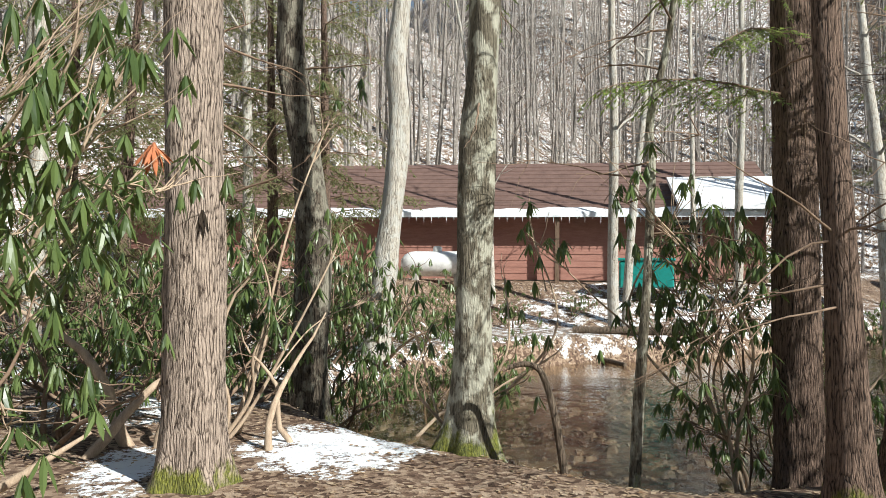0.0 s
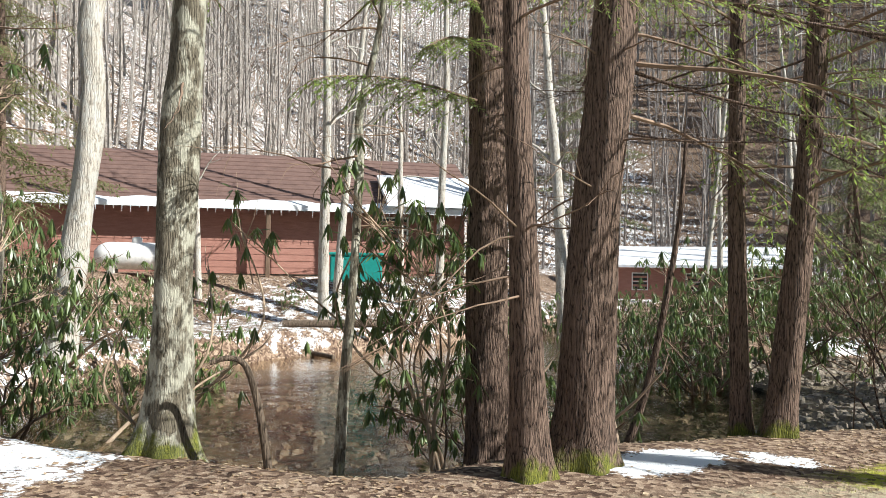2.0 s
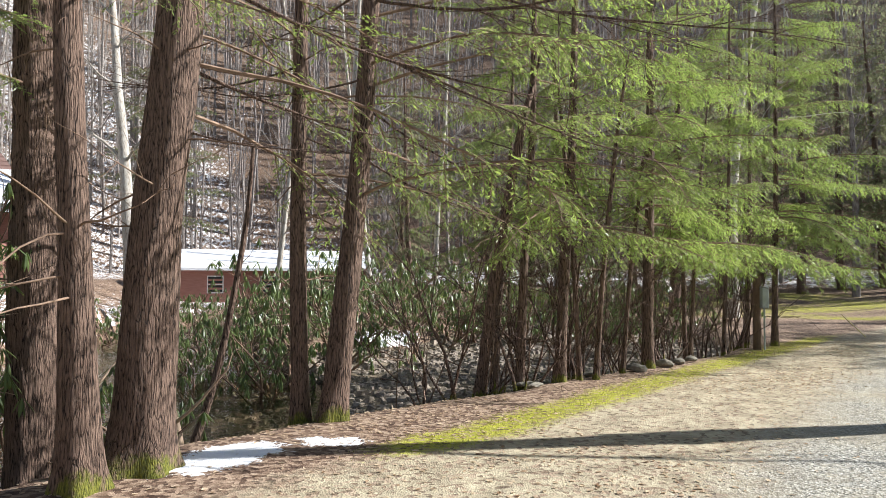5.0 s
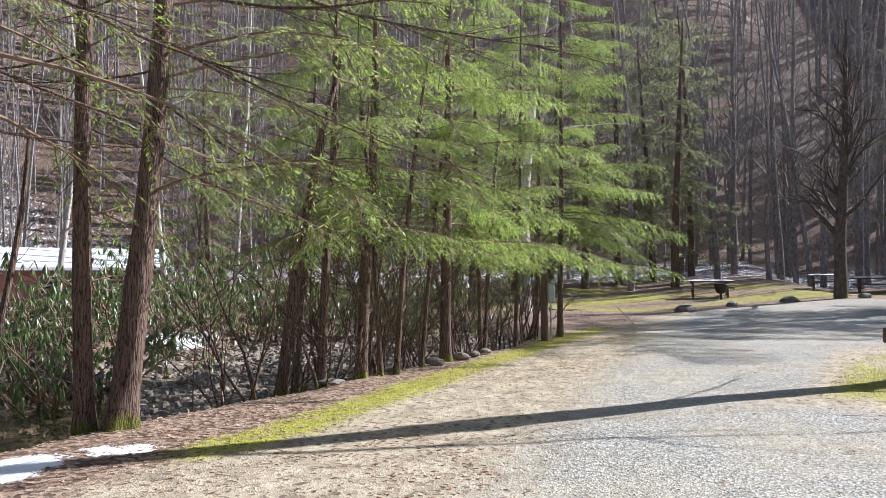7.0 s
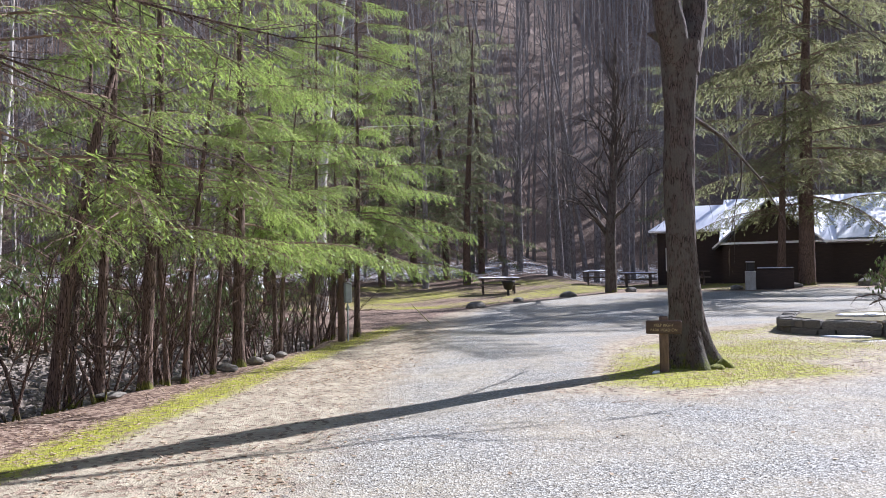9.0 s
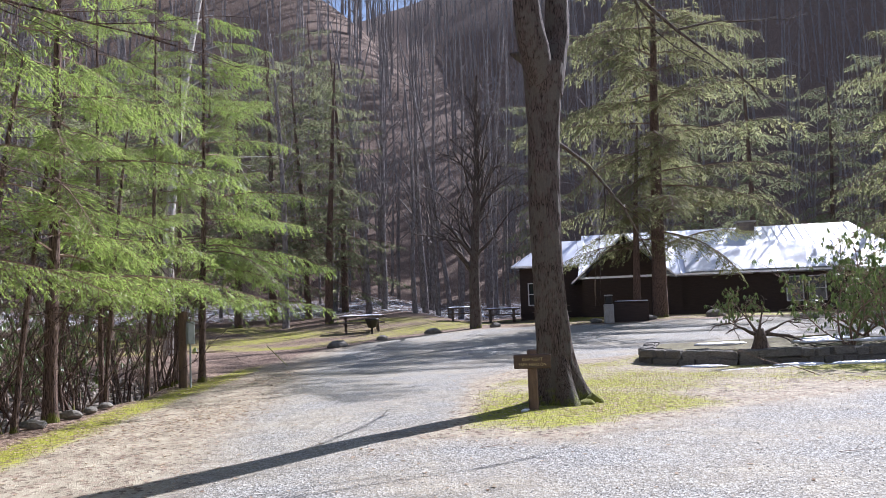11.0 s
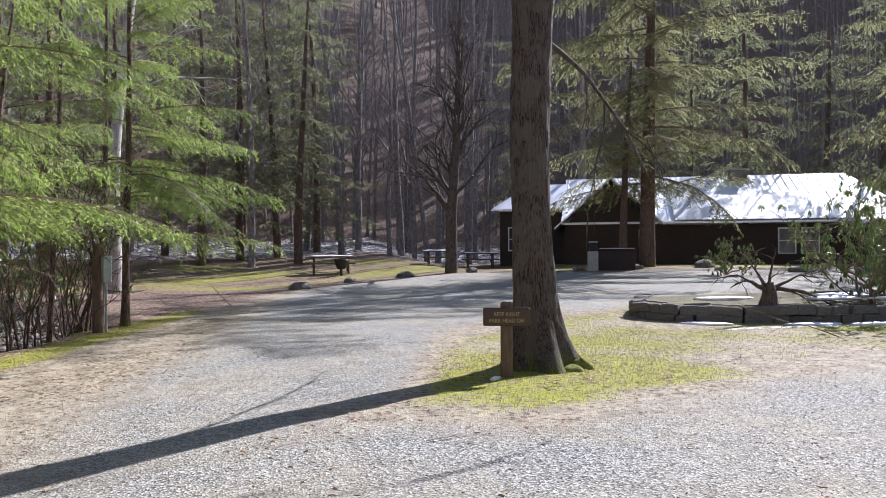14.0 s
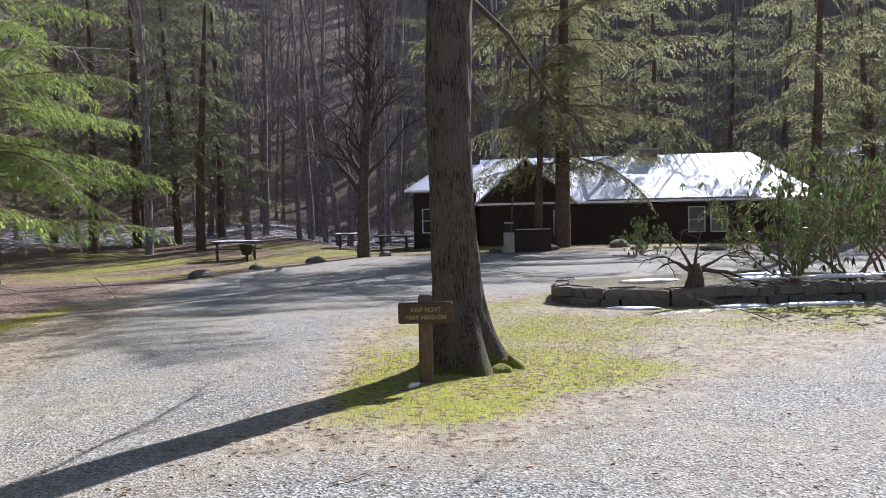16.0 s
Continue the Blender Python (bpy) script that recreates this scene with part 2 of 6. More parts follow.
def foliage(name, dark, light, back, rough=0.45, through_light=0.45, gloss=0.12):
    """Leaves that let light through, each a little different."""
    mat, t, p = material(name)
    g = t.nodes.new("ShaderNodeNewGeometry")
    big = noise_tex(t, coords(t, (1, 1, 1)), 2.0, 3)
    f = calc(t, "MULTIPLY_ADD", g.outputs["Random Per Island"], 0.65, calc(t, "MULTIPLY", big, 0.4))
    col = ramp(t, f, (0.15, dark), (0.9, light))
    t.links.new(col, p.inputs["Base Color"])
    p.inputs["Roughness"].default_value = rough
    p.inputs["Specular IOR Level"].default_value = gloss
    tr = t.nodes.new("ShaderNodeBsdfTranslucent")
    t.links.new(mix(t, g.outputs["Random Per Island"], back, light), tr.inputs["Color"])
    m = t.nodes.new("ShaderNodeMixShader")
    m.inputs[0].default_value = through_light
    t.links.new(p.outputs[0], m.inputs[1])
    t.links.new(tr.outputs[0], m.inputs[2])
    t.links.new(m.outputs[0], t.nodes["Material Output"].inputs["Surface"])
    return mat


def ground_material():
    mat, t, p = material("forest_ground")
    at = coords(t)
    cover = t.nodes.new("ShaderNodeAttribute")
    cover.attribute_name = "cover"
    s = t.nodes.new("ShaderNodeSeparateColor")
    t.links.new(cover.outputs["Color"], s.inputs[0])
    road, moss, snow = s.outputs[0], s.outputs[1], s.outputs[2]
    bed = cover.outputs["Alpha"]
    big, mid, fine = noise_tex(t, at, 0.55, 5), noise_tex(t, at, 3.2, 6, 0.7), noise_tex(t, at, 22, 5, 0.7)
    grain = noise_tex(t, at, 75, 3, 0.7)
    # dead leaves
    lv = node(t, "ShaderNodeTexVoronoi", Scale=23.0, Randomness=1.0)
    t.links.new(at, lv.inputs["Vector"])
    lc = t.nodes.new("ShaderNodeSeparateColor")
    t.links.new(lv.outputs["Color"], lc.inputs[0])
    leaves = ramp(t, calc(t, "MULTIPLY_ADD", lc.outputs[0], 0.6, calc(t, "MULTIPLY", mid, 0.4)), (0.15, (0.042, 0.024, 0.017)), (0.40, (0.145, 0.092, 0.064)), (0.62, (0.275, 0.195, 0.138)), (0.9, (0.44, 0.34, 0.25)))
    # gravel: single chips of grey, with sand between
    gv = node(t, "ShaderNodeTexVoronoi", Scale=72.0, Randomness=1.0)
    t.links.new(at, gv.inputs["Vector"])
    gc = t.nodes.new("ShaderNodeSeparateColor")
    t.links.new(gv.outputs["Color"], gc.inputs[0])
    chips = ramp(t, gc.outputs[0], (0.0, (0.045, 0.044, 0.038)), (0.35, (0.19, 0.187, 0.165)), (0.7, (0.34, 0.335, 0.295)), (1.0, (0.60, 0.585, 0.525)))
    sand = ramp(t, mid, (0.3, (0.22, 0.185, 0.125)), (0.7, (0.52, 0.455, 0.32)))
    gravel = mix(t, ramp(t, calc(t, "MULTIPLY_ADD", big, 0.6, calc(t, "MULTIPLY", fine, 0.4)), (0.42, (0.0, 0.0, 0.0)), (0.62, (0.75, 0.75, 0.75))), chips, sand)
    # moss and thin winter grass
    green = ramp(t, calc(t, "MULTIPLY_ADD", fine, 0.6, calc(t, "MULTIPLY", mid, 0.4)), (0.3, (0.085, 0.092, 0.012)), (0.5, (0.30, 0.305, 0.030)), (0.74, (0.50, 0.46, 0.10)))
    green = mix(t, ramp(t, calc(t, "MULTIPLY_ADD", lc.outputs[1], 0.5, calc(t, "MULTIPLY", mid, 0.5)), (0.55, (0, 0, 0)), (0.68, (0.85, 0.85, 0.85))), green, leaves)
    # stones and silt in the channel
    bv = node(t, "ShaderNodeTexVoronoi", Scale=6.0, Randomness=1.0)
    t.links.new(at, bv.inputs["Vector"])
    bc = t.nodes.new("ShaderNodeSeparateColor")
    t.links.new(bv.outputs["Color"], bc.inputs[0])
    stones = ramp(t, calc(t, "MULTIPLY_ADD", bc.outputs[0], 0.6, calc(t, "MULTIPLY", fine, 0.4)), (0.2, (0.035, 0.029, 0.021)), (0.55, (0.125, 0.10, 0.068)), (0.9, (0.25, 0.205, 0.145)))
    white = ramp(t, mid, (0.3, (0.74, 0.77, 0.82)), (0.7, (0.88, 0.89, 0.9)))

    def edge(mask, lo=0.42, hi=0.58, wob=0.55):
        f = calc(t, "ADD", mask, calc(t, "MULTIPLY", calc(t, "SUBTRACT", calc(t, "MULTIPLY_ADD", mid, 0.6, calc(t, "MULTIPLY", fine, 0.4)), 0.5), wob * 2))
        return ramp(t, f, (lo, (0, 0, 0)), (hi, (1, 1, 1)))

    tan = mix(t, ramp(t, lc.outputs[1], (0.55, (0, 0, 0)), (0.8, (0.75, 0.75, 0.75))), sand, leaves)
    col = mix(t, edge(road, 0.12, 0.38, 0.35), leaves, tan)
    col = mix(t, edge(road, 0.5, 0.85, 0.4), col, gravel)
    col = mix(t, edge(moss, 0.4, 0.66, 0.7), col, green)
    col = mix(t, edge(bed, 0.4, 0.6, 0.3), col, stones)
    fs = edge(snow, 0.47, 0.53, 0.9)
    col = mix(t, fs, col, white)
    t.links.new(col, p.inputs["Base Color"])
    p.inputs["Roughness"].default_value = 0.9
    p.inputs["Specular IOR Level"].default_value = 0.2
    h = calc(t, "ADD", calc(t, "MULTIPLY_ADD", gv.outputs["Distance"], 0.8, calc(t, "MULTIPLY", lv.outputs["Distance"], 0.8)), calc(t, "MULTIPLY_ADD", fine, 0.6, calc(t, "MULTIPLY", fs, 1.2)))
    bump(t, p, h, 0.45, 0.02)
    return mat


def water_material():
    mat, t, p = material("creek_water")
    at = coords(t, (1, 1, 1))
    n1, n2 = noise_tex(t, at, 2.2, 4), noise_tex(t, at, 9, 3)
    h = calc(t, "MULTIPLY_ADD", n2, 0.4, n1)
    b = node(t, "ShaderNodeBump", Strength=0.35, Distance=0.05)
    t.links.new(h, b.inputs["Height"])
    fr = node(t, "ShaderNodeFresnel", IOR=1.33)
    t.links.new(b.outputs[0], fr.inputs["Normal"])
    gl = node(t, "ShaderNodeBsdfGlossy", Roughness=0.04)
    t.links.new(b.outputs[0], gl.inputs["Normal"])
    tr = t.nodes.new("ShaderNodeBsdfTransparent")
    tr.inputs["Color"].default_value = (0.60, 0.53, 0.41, 1)
    m = t.nodes.new("ShaderNodeMixShader")
    t.links.new(fr.outputs[0], m.inputs[0])
    t.links.new(tr.outputs[0], m.inputs[1])
    t.links.new(gl.outputs[0], m.inputs[2])
    t.links.new(m.outputs[0], t.nodes["Material Output"].inputs["Surface"])
    return mat


def glass_material():
    mat, t, p = material("window_glass")
    p.inputs["Base Color"].default_value = (0.03, 0.035, 0.04, 1)
    p.inputs["Roughness"].default_value = 0.055
    p.inputs["Specular IOR Level"].default_value = 0.8
    return mat


def emboss_free(name, colour, rough=0.5, metal=0.0):
    mat, t, p = material(name)
    n = noise_tex(t, coords(t), 9, 5)
    t.links.new(ramp(t, n, (0.3, tuple(c * 0.75 for c in colour)), (0.7, colour)), p.inputs["Base Color"])
    p.inputs["Roughness"].default_value, p.inputs["Metallic"].default_value = rough, metal
    return mat


GROUND, WATER, GLASS = ground_material(), water_material(), glass_material()
BARK_PINE = bark("hemlock_bark", (0.016, 0.011, 0.009), (0.22, 0.15, 0.115), None, 0.5, 1.25, 0.19)
BARK_PALE = bark("pale_bark", (0.05, 0.034, 0.026), (0.46, 0.365, 0.30), None, 0.55, 1.15, 0.21)
BARK_GREY = bark("grey_bark", (0.030, 0.026, 0.018), (0.22, 0.19, 0.14), (0.60, 0.58, 0.47), 1.15, 1.3, 0.12)
BARK_OAK = bark("oak_bark", (0.012, 0.009, 0.008), (0.15, 0.112, 0.092), (0.17, 0.15, 0.12), 0.6, 1.2, 0.2)
BARK_BENT = bark("dark_knotted_bark", (0.014, 0.011, 0.008), (0.13, 0.105, 0.08), (0.36, 0.33, 0.26), 0.8, 1.0, 0.2)
BARK_BIRCH = bark("smooth_grey_bark", (0.20, 0.175, 0.145), (0.55, 0.50, 0.43), (0.62, 0.60, 0.55), 0, 0.6)
# woods bark in two tones: pale for the sunlit hillside, shade painted in for the valley
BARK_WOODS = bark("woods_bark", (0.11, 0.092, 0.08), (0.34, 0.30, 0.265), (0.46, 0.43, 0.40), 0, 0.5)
BARK_WOODS_SHADED = bark("shaded_woods_bark", (0.075, 0.062, 0.056), (0.28, 0.245, 0.225), (0.40, 0.37, 0.35), 0, 0.5)
BARK_LOG = bark("wet_log_bark", (0.04, 0.03, 0.022), (0.20, 0.15, 0.11), None, 0, 1.0)
TWIG = plain("twig_wood", (0.09, 0.055, 0.035), (0.28, 0.19, 0.13), 8, 0.85, (1, 1, 1), 0.1)
DEADWOOD = plain("pale_deadwood", (0.22, 0.15, 0.10), (0.52, 0.40, 0.29), 7, 0.85, (3, 3, 1), 0.3)
NEEDLES = foliage("hemlock_needles", (0.04, 0.078, 0.028), (0.28, 0.37, 0.105), (0.54, 0.70, 0.15), 0.38, 0.55, 0.4)
# far needles twice: shade painted in as darker green, backlit glow as lighter
NEEDLES_SHADED = foliage("shaded_hemlock_needles", (0.04, 0.056, 0.034), (0.20, 0.22, 0.12), (0.40, 0.43, 0.22), 0.7, 0.55)
NEEDLES_SUNLIT = foliage("sunlit_hemlock_needles", (0.045, 0.062, 0.03), (0.25, 0.265, 0.13), (0.45, 0.46, 0.21), 0.7, 0.6)
RHODO = foliage("rhododendron_leaf", (0.020, 0.045, 0.015), (0.16, 0.215, 0.07), (0.32, 0.40, 0.09), 0.35, 0.28, 0.4)
DEAD_LEAF = foliage("dead_leaf", (0.20, 0.115, 0.065), (0.64, 0.51, 0.36), (0.46, 0.32, 0.18), 0.8, 0.25)
GRASS = foliage("winter_grass", (0.20, 0.20, 0.04), (0.50, 0.46, 0.14), (0.40, 0.40, 0.08), 0.7, 0.3)
STONE = plain("creek_stone", (0.055, 0.044, 0.034), (0.36, 0.30, 0.235), 3, 0.8, (1, 1, 1), 0.4, 0, 0.02)
WALLSTONE = plain("mossy_wall_stone", (0.055, 0.05, 0.04), (0.26, 0.235, 0.19), 4, 0.9, (1, 1, 1), 0.6, 0, 0.03)
GRAVEL = plain("gravel_chip", (0.12, 0.115, 0.10), (0.54, 0.515, 0.455), 25, 0.85)
SNOW = plain("old_snow", (0.74, 0.77, 0.82), (0.90, 0.91, 0.92), 6, 0.42, (1, 1, 1), 0.5, 0, 0.03)
MOSS = plain("bright_moss", (0.07, 0.08, 0.012), (0.32, 0.32, 0.04), 14, 0.95, (1, 1, 1), 0.8, 0, 0.02)
REDWALL = plain("red_stained_boards", (0.24, 0.105, 0.08), (0.40, 0.20, 0.155), 2.5, 0.75, (1, 1, 6), 0.2)
REDROOF = plain("brown_shingle_roof", (0.095, 0.055, 0.045), (0.19, 0.115, 0.095), 3.0, 0.85, (1, 1, 1), 0.4)
BROWNWALL = plain("dark_brown_boards", (0.022, 0.014, 0.010), (0.055, 0.034, 0.024), 3, 0.8, (1, 1, 6), 0.2)
CONCRETE = plain("old_concrete", (0.25, 0.235, 0.205), (0.48, 0.46, 0.41), 4, 0.85)
METALROOF = plain("pale_metal_roof", (0.78, 0.80, 0.83), (0.93, 0.94, 0.95), 2.0, 0.5, (1, 1, 1), 0.1, 0.85)
TABLEWOOD = plain("weathered_table_boards", (0.06, 0.042, 0.03), (0.17, 0.125, 0.09), 4, 0.75, (6, 1, 1), 0.3)
SIGNWOOD = plain("brown_sign_wood", (0.050, 0.030, 0.020), (0.115, 0.070, 0.045), 5, 0.7, (1, 1, 4), 0.3)
POSTWOOD = plain("sign_post_wood", (0.075, 0.046, 0.03), (0.20, 0.13, 0.085), 5, 0.8, (5, 5, 1), 0.3)
SIGNTEXT = emboss_free("yellowed_letter_paint", (0.52, 0.42, 0.20), 0.6)
TANK = emboss_free("white_tank_paint", (0.80, 0.80, 0.79), 0.4)
TEAL = emboss_free("teal_plastic", (0.015, 0.27, 0.235), 0.45)
GREYBOX = emboss_free("grey_meter_box", (0.42, 0.47, 0.46), 0.5)
DARKMETAL = emboss_free("dark_iron", (0.035, 0.033, 0.03), 0.6, 0.4)
WHITEPAINT = plain("white_window_paint", (0.55, 0.54, 0.52), (0.78, 0.77, 0.74), 8, 0.6)

# ---- ground ----
def spread(fine_lo, fine_hi, step, lo, hi):
    inner = np.arange(fine_lo, fine_hi, step)
    g, out, d = 1.12, [], step
    a = fine_hi
    while a < hi:
        out.append(a)
        d *= g
        a += d
    out.append(hi)
    low, a, d = [], fine_lo, step
    while a > lo:
        d *= g
        a -= d
        low.append(max(a, lo))
    return np.array(low[::-1] + list(inner) + out)


def island(x, y):
    front = np.interp(x, (2, 3.2, 4.1, 5.9, 9.5, 16, 30), (12.5, 12.0, 12.65, 13.3, 14.4, 16.4, 20))
    back = np.interp(x, (2, 2.6, 3.0, 3.7, 5, 7, 9, 16, 30), (12.6, 14, 15.4, 17.6, 19.6, 21.2, 21.8, 20.8, 23))
    return np.minimum(np.minimum(y - front, (back - y) * 0.8), x - 1.9)


def road_left(y):
    return np.interp(y, (-30, 8, 15, 20, 26, 30, 34, 37), (-0.6, -0.7, 0.1, 0.8, 1.6, 2.4, 3.9, 7.5))


def covers(x, y):
    side, main, far = corridor(x, y, SIDE), corridor(x, y, MAIN), beyond(x, y)
    top = np.interp(x, (2.5, 4.5, 7, 9.5, 12, 14, 20, 40), (32.8, 35.2, 37, 37.5, 36, 34, 33.5, 32))
    road = sstep(-2.0, 1.0, x - road_left(y)) * sstep(-0.5, 0.5, top - y) * sstep(0.35, -0.35, island(x, y))
    isl = sstep(-0.5, 0.8, island(x, y) + 0.25 * ripple(x, y, 0.9, 3))
    fringe = sstep(-1.5, -0.1, island(x, y) + 0.4 * ripple(x, y, 1.3, 5)) * sstep(24, 18, y)
    road = np.maximum(road * (1 - 0.36 * fringe), 0.40 * isl)
    near_t = np.exp(-((x - 4.1) ** 2 + (y - 14.2) ** 2) / 1.6)
    moss = isl * (0.50 + 0.30 * ripple(x, y, 1.6, 1)) + 0.75 * near_t
    edge = np.minimum(side, main)
    sx = np.interp(y, (-5, 6, 8, 10, 12.3, 15.5, 19, 22, 26), (-4.4, -3.9, -3.6, -3.1, -2.65, -2.1, -1.4, -0.8, 0.0))
    road = np.maximum(road, 0.42 * sstep(-0.5, 0.7, x - sx) * sstep(30, 24, y))
    strip = np.exp(-((x - np.interp(y, (6, 8, 10, 12.3, 15.5, 19, 22, 26), (-3.9, -3.5, -2.95, -2.55, -2.05, -1.35, -0.75, 0.0))) / (0.52 + 0.12 * ripple(x, y, 1.5, 8))) ** 2) * sstep(7.5, 9.5, y) * sstep(30, 22, y)
    moss = np.maximum(moss, strip * 0.72)
    meadow = sstep(0, 1.5, y - top) * sstep(24, 28, y) * sstep(52, 47, y) * (far < -3) * sstep(0.5, 2.0, edge)
    moss = np.maximum(moss, meadow * (0.50 + 0.24 * ripple(x, y, 2.6, 9)))
    snow = 0.47 * sstep(-1.3, -0.7, far) - 0.16 * sstep(4.0, 6.0, far) * sstep(12, 9, far) - 0.02 * sstep(12, 30, far)
    snow = np.maximum(snow, 0.47 * sstep(50, 53, y) * sstep(72, 60, y))
    snow = np.maximum(np.where(y > 66, snow * 0.75, snow), 0.25 * sstep(62, 75, np.hypot(x, y - 5)))
    for px, py, rx, ry, k in ((-6.7, 3.9, 1.25, 1.0, 0.64), (-6.2, 2.4, 1.0, 0.5, 0.62), (-4.35, 8.15, 0.42, 0.75, 0.8), (-3.9, 9.0, 0.5, 0.3, 0.62), (-8.6, 17.5, 0.9, 1.6, 0.55), (-10.2, 20, 1.5, 1.8, 0.7), (10, 17.6, 3.5, 0.25, 0.55), (-9, 2, 2, 2, 0.5)):
        snow = np.maximum(snow, k * np.exp(-(((x - px) / rx) ** 2 + ((y - py) / ry) ** 2) ** 1.5))
    bed = np.maximum(sstep(0.25, -0.35, side), sstep(-0.1, -0.8, main))
    d, share = bank_drop(x, y)
    bed = np.maximum(bed, sstep(0.55, 1.3, d) * share)
    snow = np.where((main < -0.2), 0, snow) * (1 - 0.7 * bed)
    return np.stack([road, np.clip(moss, 0, 1), np.clip(snow, 0, 1), bed], -1)


gx, gy = spread(-20, 15, 0.17, -420, 420), spread(0.5, 30, 0.17, -420, 420)
X, Y = np.meshgrid(gx, gy, indexing="ij")
Z = height(X, Y)
nx, ny = X.shape
i, j = np.meshgrid(np.arange(nx - 1), np.arange(ny - 1), indexing="ij")
sheet = Shape().add(np.stack([X, Y, Z], -1), np.stack([i * ny + j, (i + 1) * ny + j, (i + 1) * ny + j + 1, i * ny + j + 1], -1).reshape(-1, 4))
ground_mesh = sheet.mesh("ground", GROUND)
layer = ground_mesh.color_attributes.new("cover", 'FLOAT_COLOR', 'POINT')
layer.data.foreach_set("color", covers(X, Y).reshape(-1, 4).ravel())
ground = solo("ground", ground_mesh, GROUND, "gravel drive, mossy verge, leaf litter and patchy old snow", "ground", kind="structure")

wx, wy = np.meshgrid(np.linspace(-45, -4.0, 60), np.linspace(-14, 62, 90), indexing="ij")
i, j = np.meshgrid(np.arange(59), np.arange(89), indexing="ij")
water = solo("water", Shape().add(np.stack([wx, wy, 0 * wx + WATER_Z + 0.006 * ripple(wx, wy, 1.3)], -1), np.stack([i * 90 + j, (i + 1) * 90 + j, (i + 1) * 90 + j + 1, i * 90 + j + 1], -1).reshape(-1, 4)), WATER, "clear shallow brown creek water with small ripples", "water", kind="structure")
water.visible_shadow = False

rng = np.random.default_rng(7)


# ---- trees ----
def bend(points, n):
    """A smooth line of n places through a few."""
    points = np.asarray(points, float)
    s = np.linspace(0, len(points) - 1, n)
    k = np.clip(s.astype(int), 0, len(points) - 2)
    f = (s - k)[:, None]
    p = np.vstack([2 * points[0] - points[1], points, 2 * points[-1] - points[-2]])
    p0, p1, p2, p3 = p[k], p[k + 1], p[k + 2], p[k + 3]
    return 0.5 * (2 * p1 + (p2 - p0) * f + (2 * p0 - 5 * p1 + 4 * p2 - p3) * f ** 2 + (3 * p1 - p0 - 3 * p2 + p3) * f ** 3)


def ridged(seed, depth, flare=0.0, toes=5, lumps=0.03, foot_up=0.22):
    r = np.random.default_rng(seed)
    ph = r.uniform(0, 6.28, 12)

    def rough(th, z):
        k = lumps * np.sin(3 * th + 2.1 * z + ph[0]) + lumps * np.sin(2 * th - 3.3 * z + ph[1])
        for m, w, q in ((11, 1.0, 0), (17, 0.8, 2), (23, 0.6, 4)):
            k = k + depth * w * np.sin(m * th + 1.6 * np.sin(4.1 * z + ph[q]) + 1.2 * np.sin(9.7 * z + ph[q + 1]) + ph[q + 5]) * (0.6 + 0.4 * np.sin(13 * z + 3 * th + ph[q + 2]))
        foot = flare * np.exp(-np.maximum(z + 0.1, 0) / foot_up) * (1 + 0.55 * np.cos(toes * th + ph[9]))
        return 1 + k + foot

    return rough


def trunk_shape(points, radii, seed, sides=36, rings=90, depth=0.035, flare=0.5, toes=5, lumps=0.03, foot_up=0.22):
    line = bend(points, rings)
    rad = np.interp(np.linspace(0, 1, rings), np.linspace(0, 1, len(radii)), radii)
    return Shape().tube(line, rad, sides, rough=ridged(seed, depth, flare, toes, lumps, foot_up))


def limb(shape, start, way, length, radius, r, droop=0.0, wiggle=0.12, sides=5, steps=7, slot=0):
    """A tapering limb that wanders; returns its places."""
    p, d = np.array(start, float), np.array(way, float)
    d /= np.linalg.norm(d)
    pts = [p]
    for q in range(steps):
        d = d + r.normal(0, wiggle, 3) + np.array([0, 0, -droop / steps])
        d /= np.linalg.norm(d)
        p = p + d * length / steps
        pts.append(p)
    pts = np.array(pts)
    shape.tube(pts, np.linspace(radius, radius * 0.18, len(pts)), sides, slot, cap=False)
    return pts


def twiggy(shape, start, way, length, radius, r, level, sides=4, droop=0.0, slot=0, spread_out=0.75):
    pts = limb(shape, start, way, length, radius, r, droop, 0.13, sides, 6, slot)
    if level:
        for q in range(4 if level > 1 else 3):
            k = r.integers(2, 7)
            d = pts[k] - pts[k - 1]
            d = d / np.linalg.norm(d) + r.normal(0, spread_out, 3) * 0.7
            twiggy(shape, pts[k], d, length * r.uniform(0.35, 0.6), radius * 0.45, r, level - 1, 3, droop, slot)


def diamonds(shape, at, way, side, length, width, slot):
    """Many small leaves: at, way and side are rows of places and directions."""
    tip, mid = at + way * length[:, None], at + way * (0.5 * length)[:, None]
    v = np.stack([at, mid + side * width[:, None], tip, mid - side * width[:, None]], 1)
    n = len(at)
    shape.add(v, np.arange(4 * n).reshape(n, 4), slot)


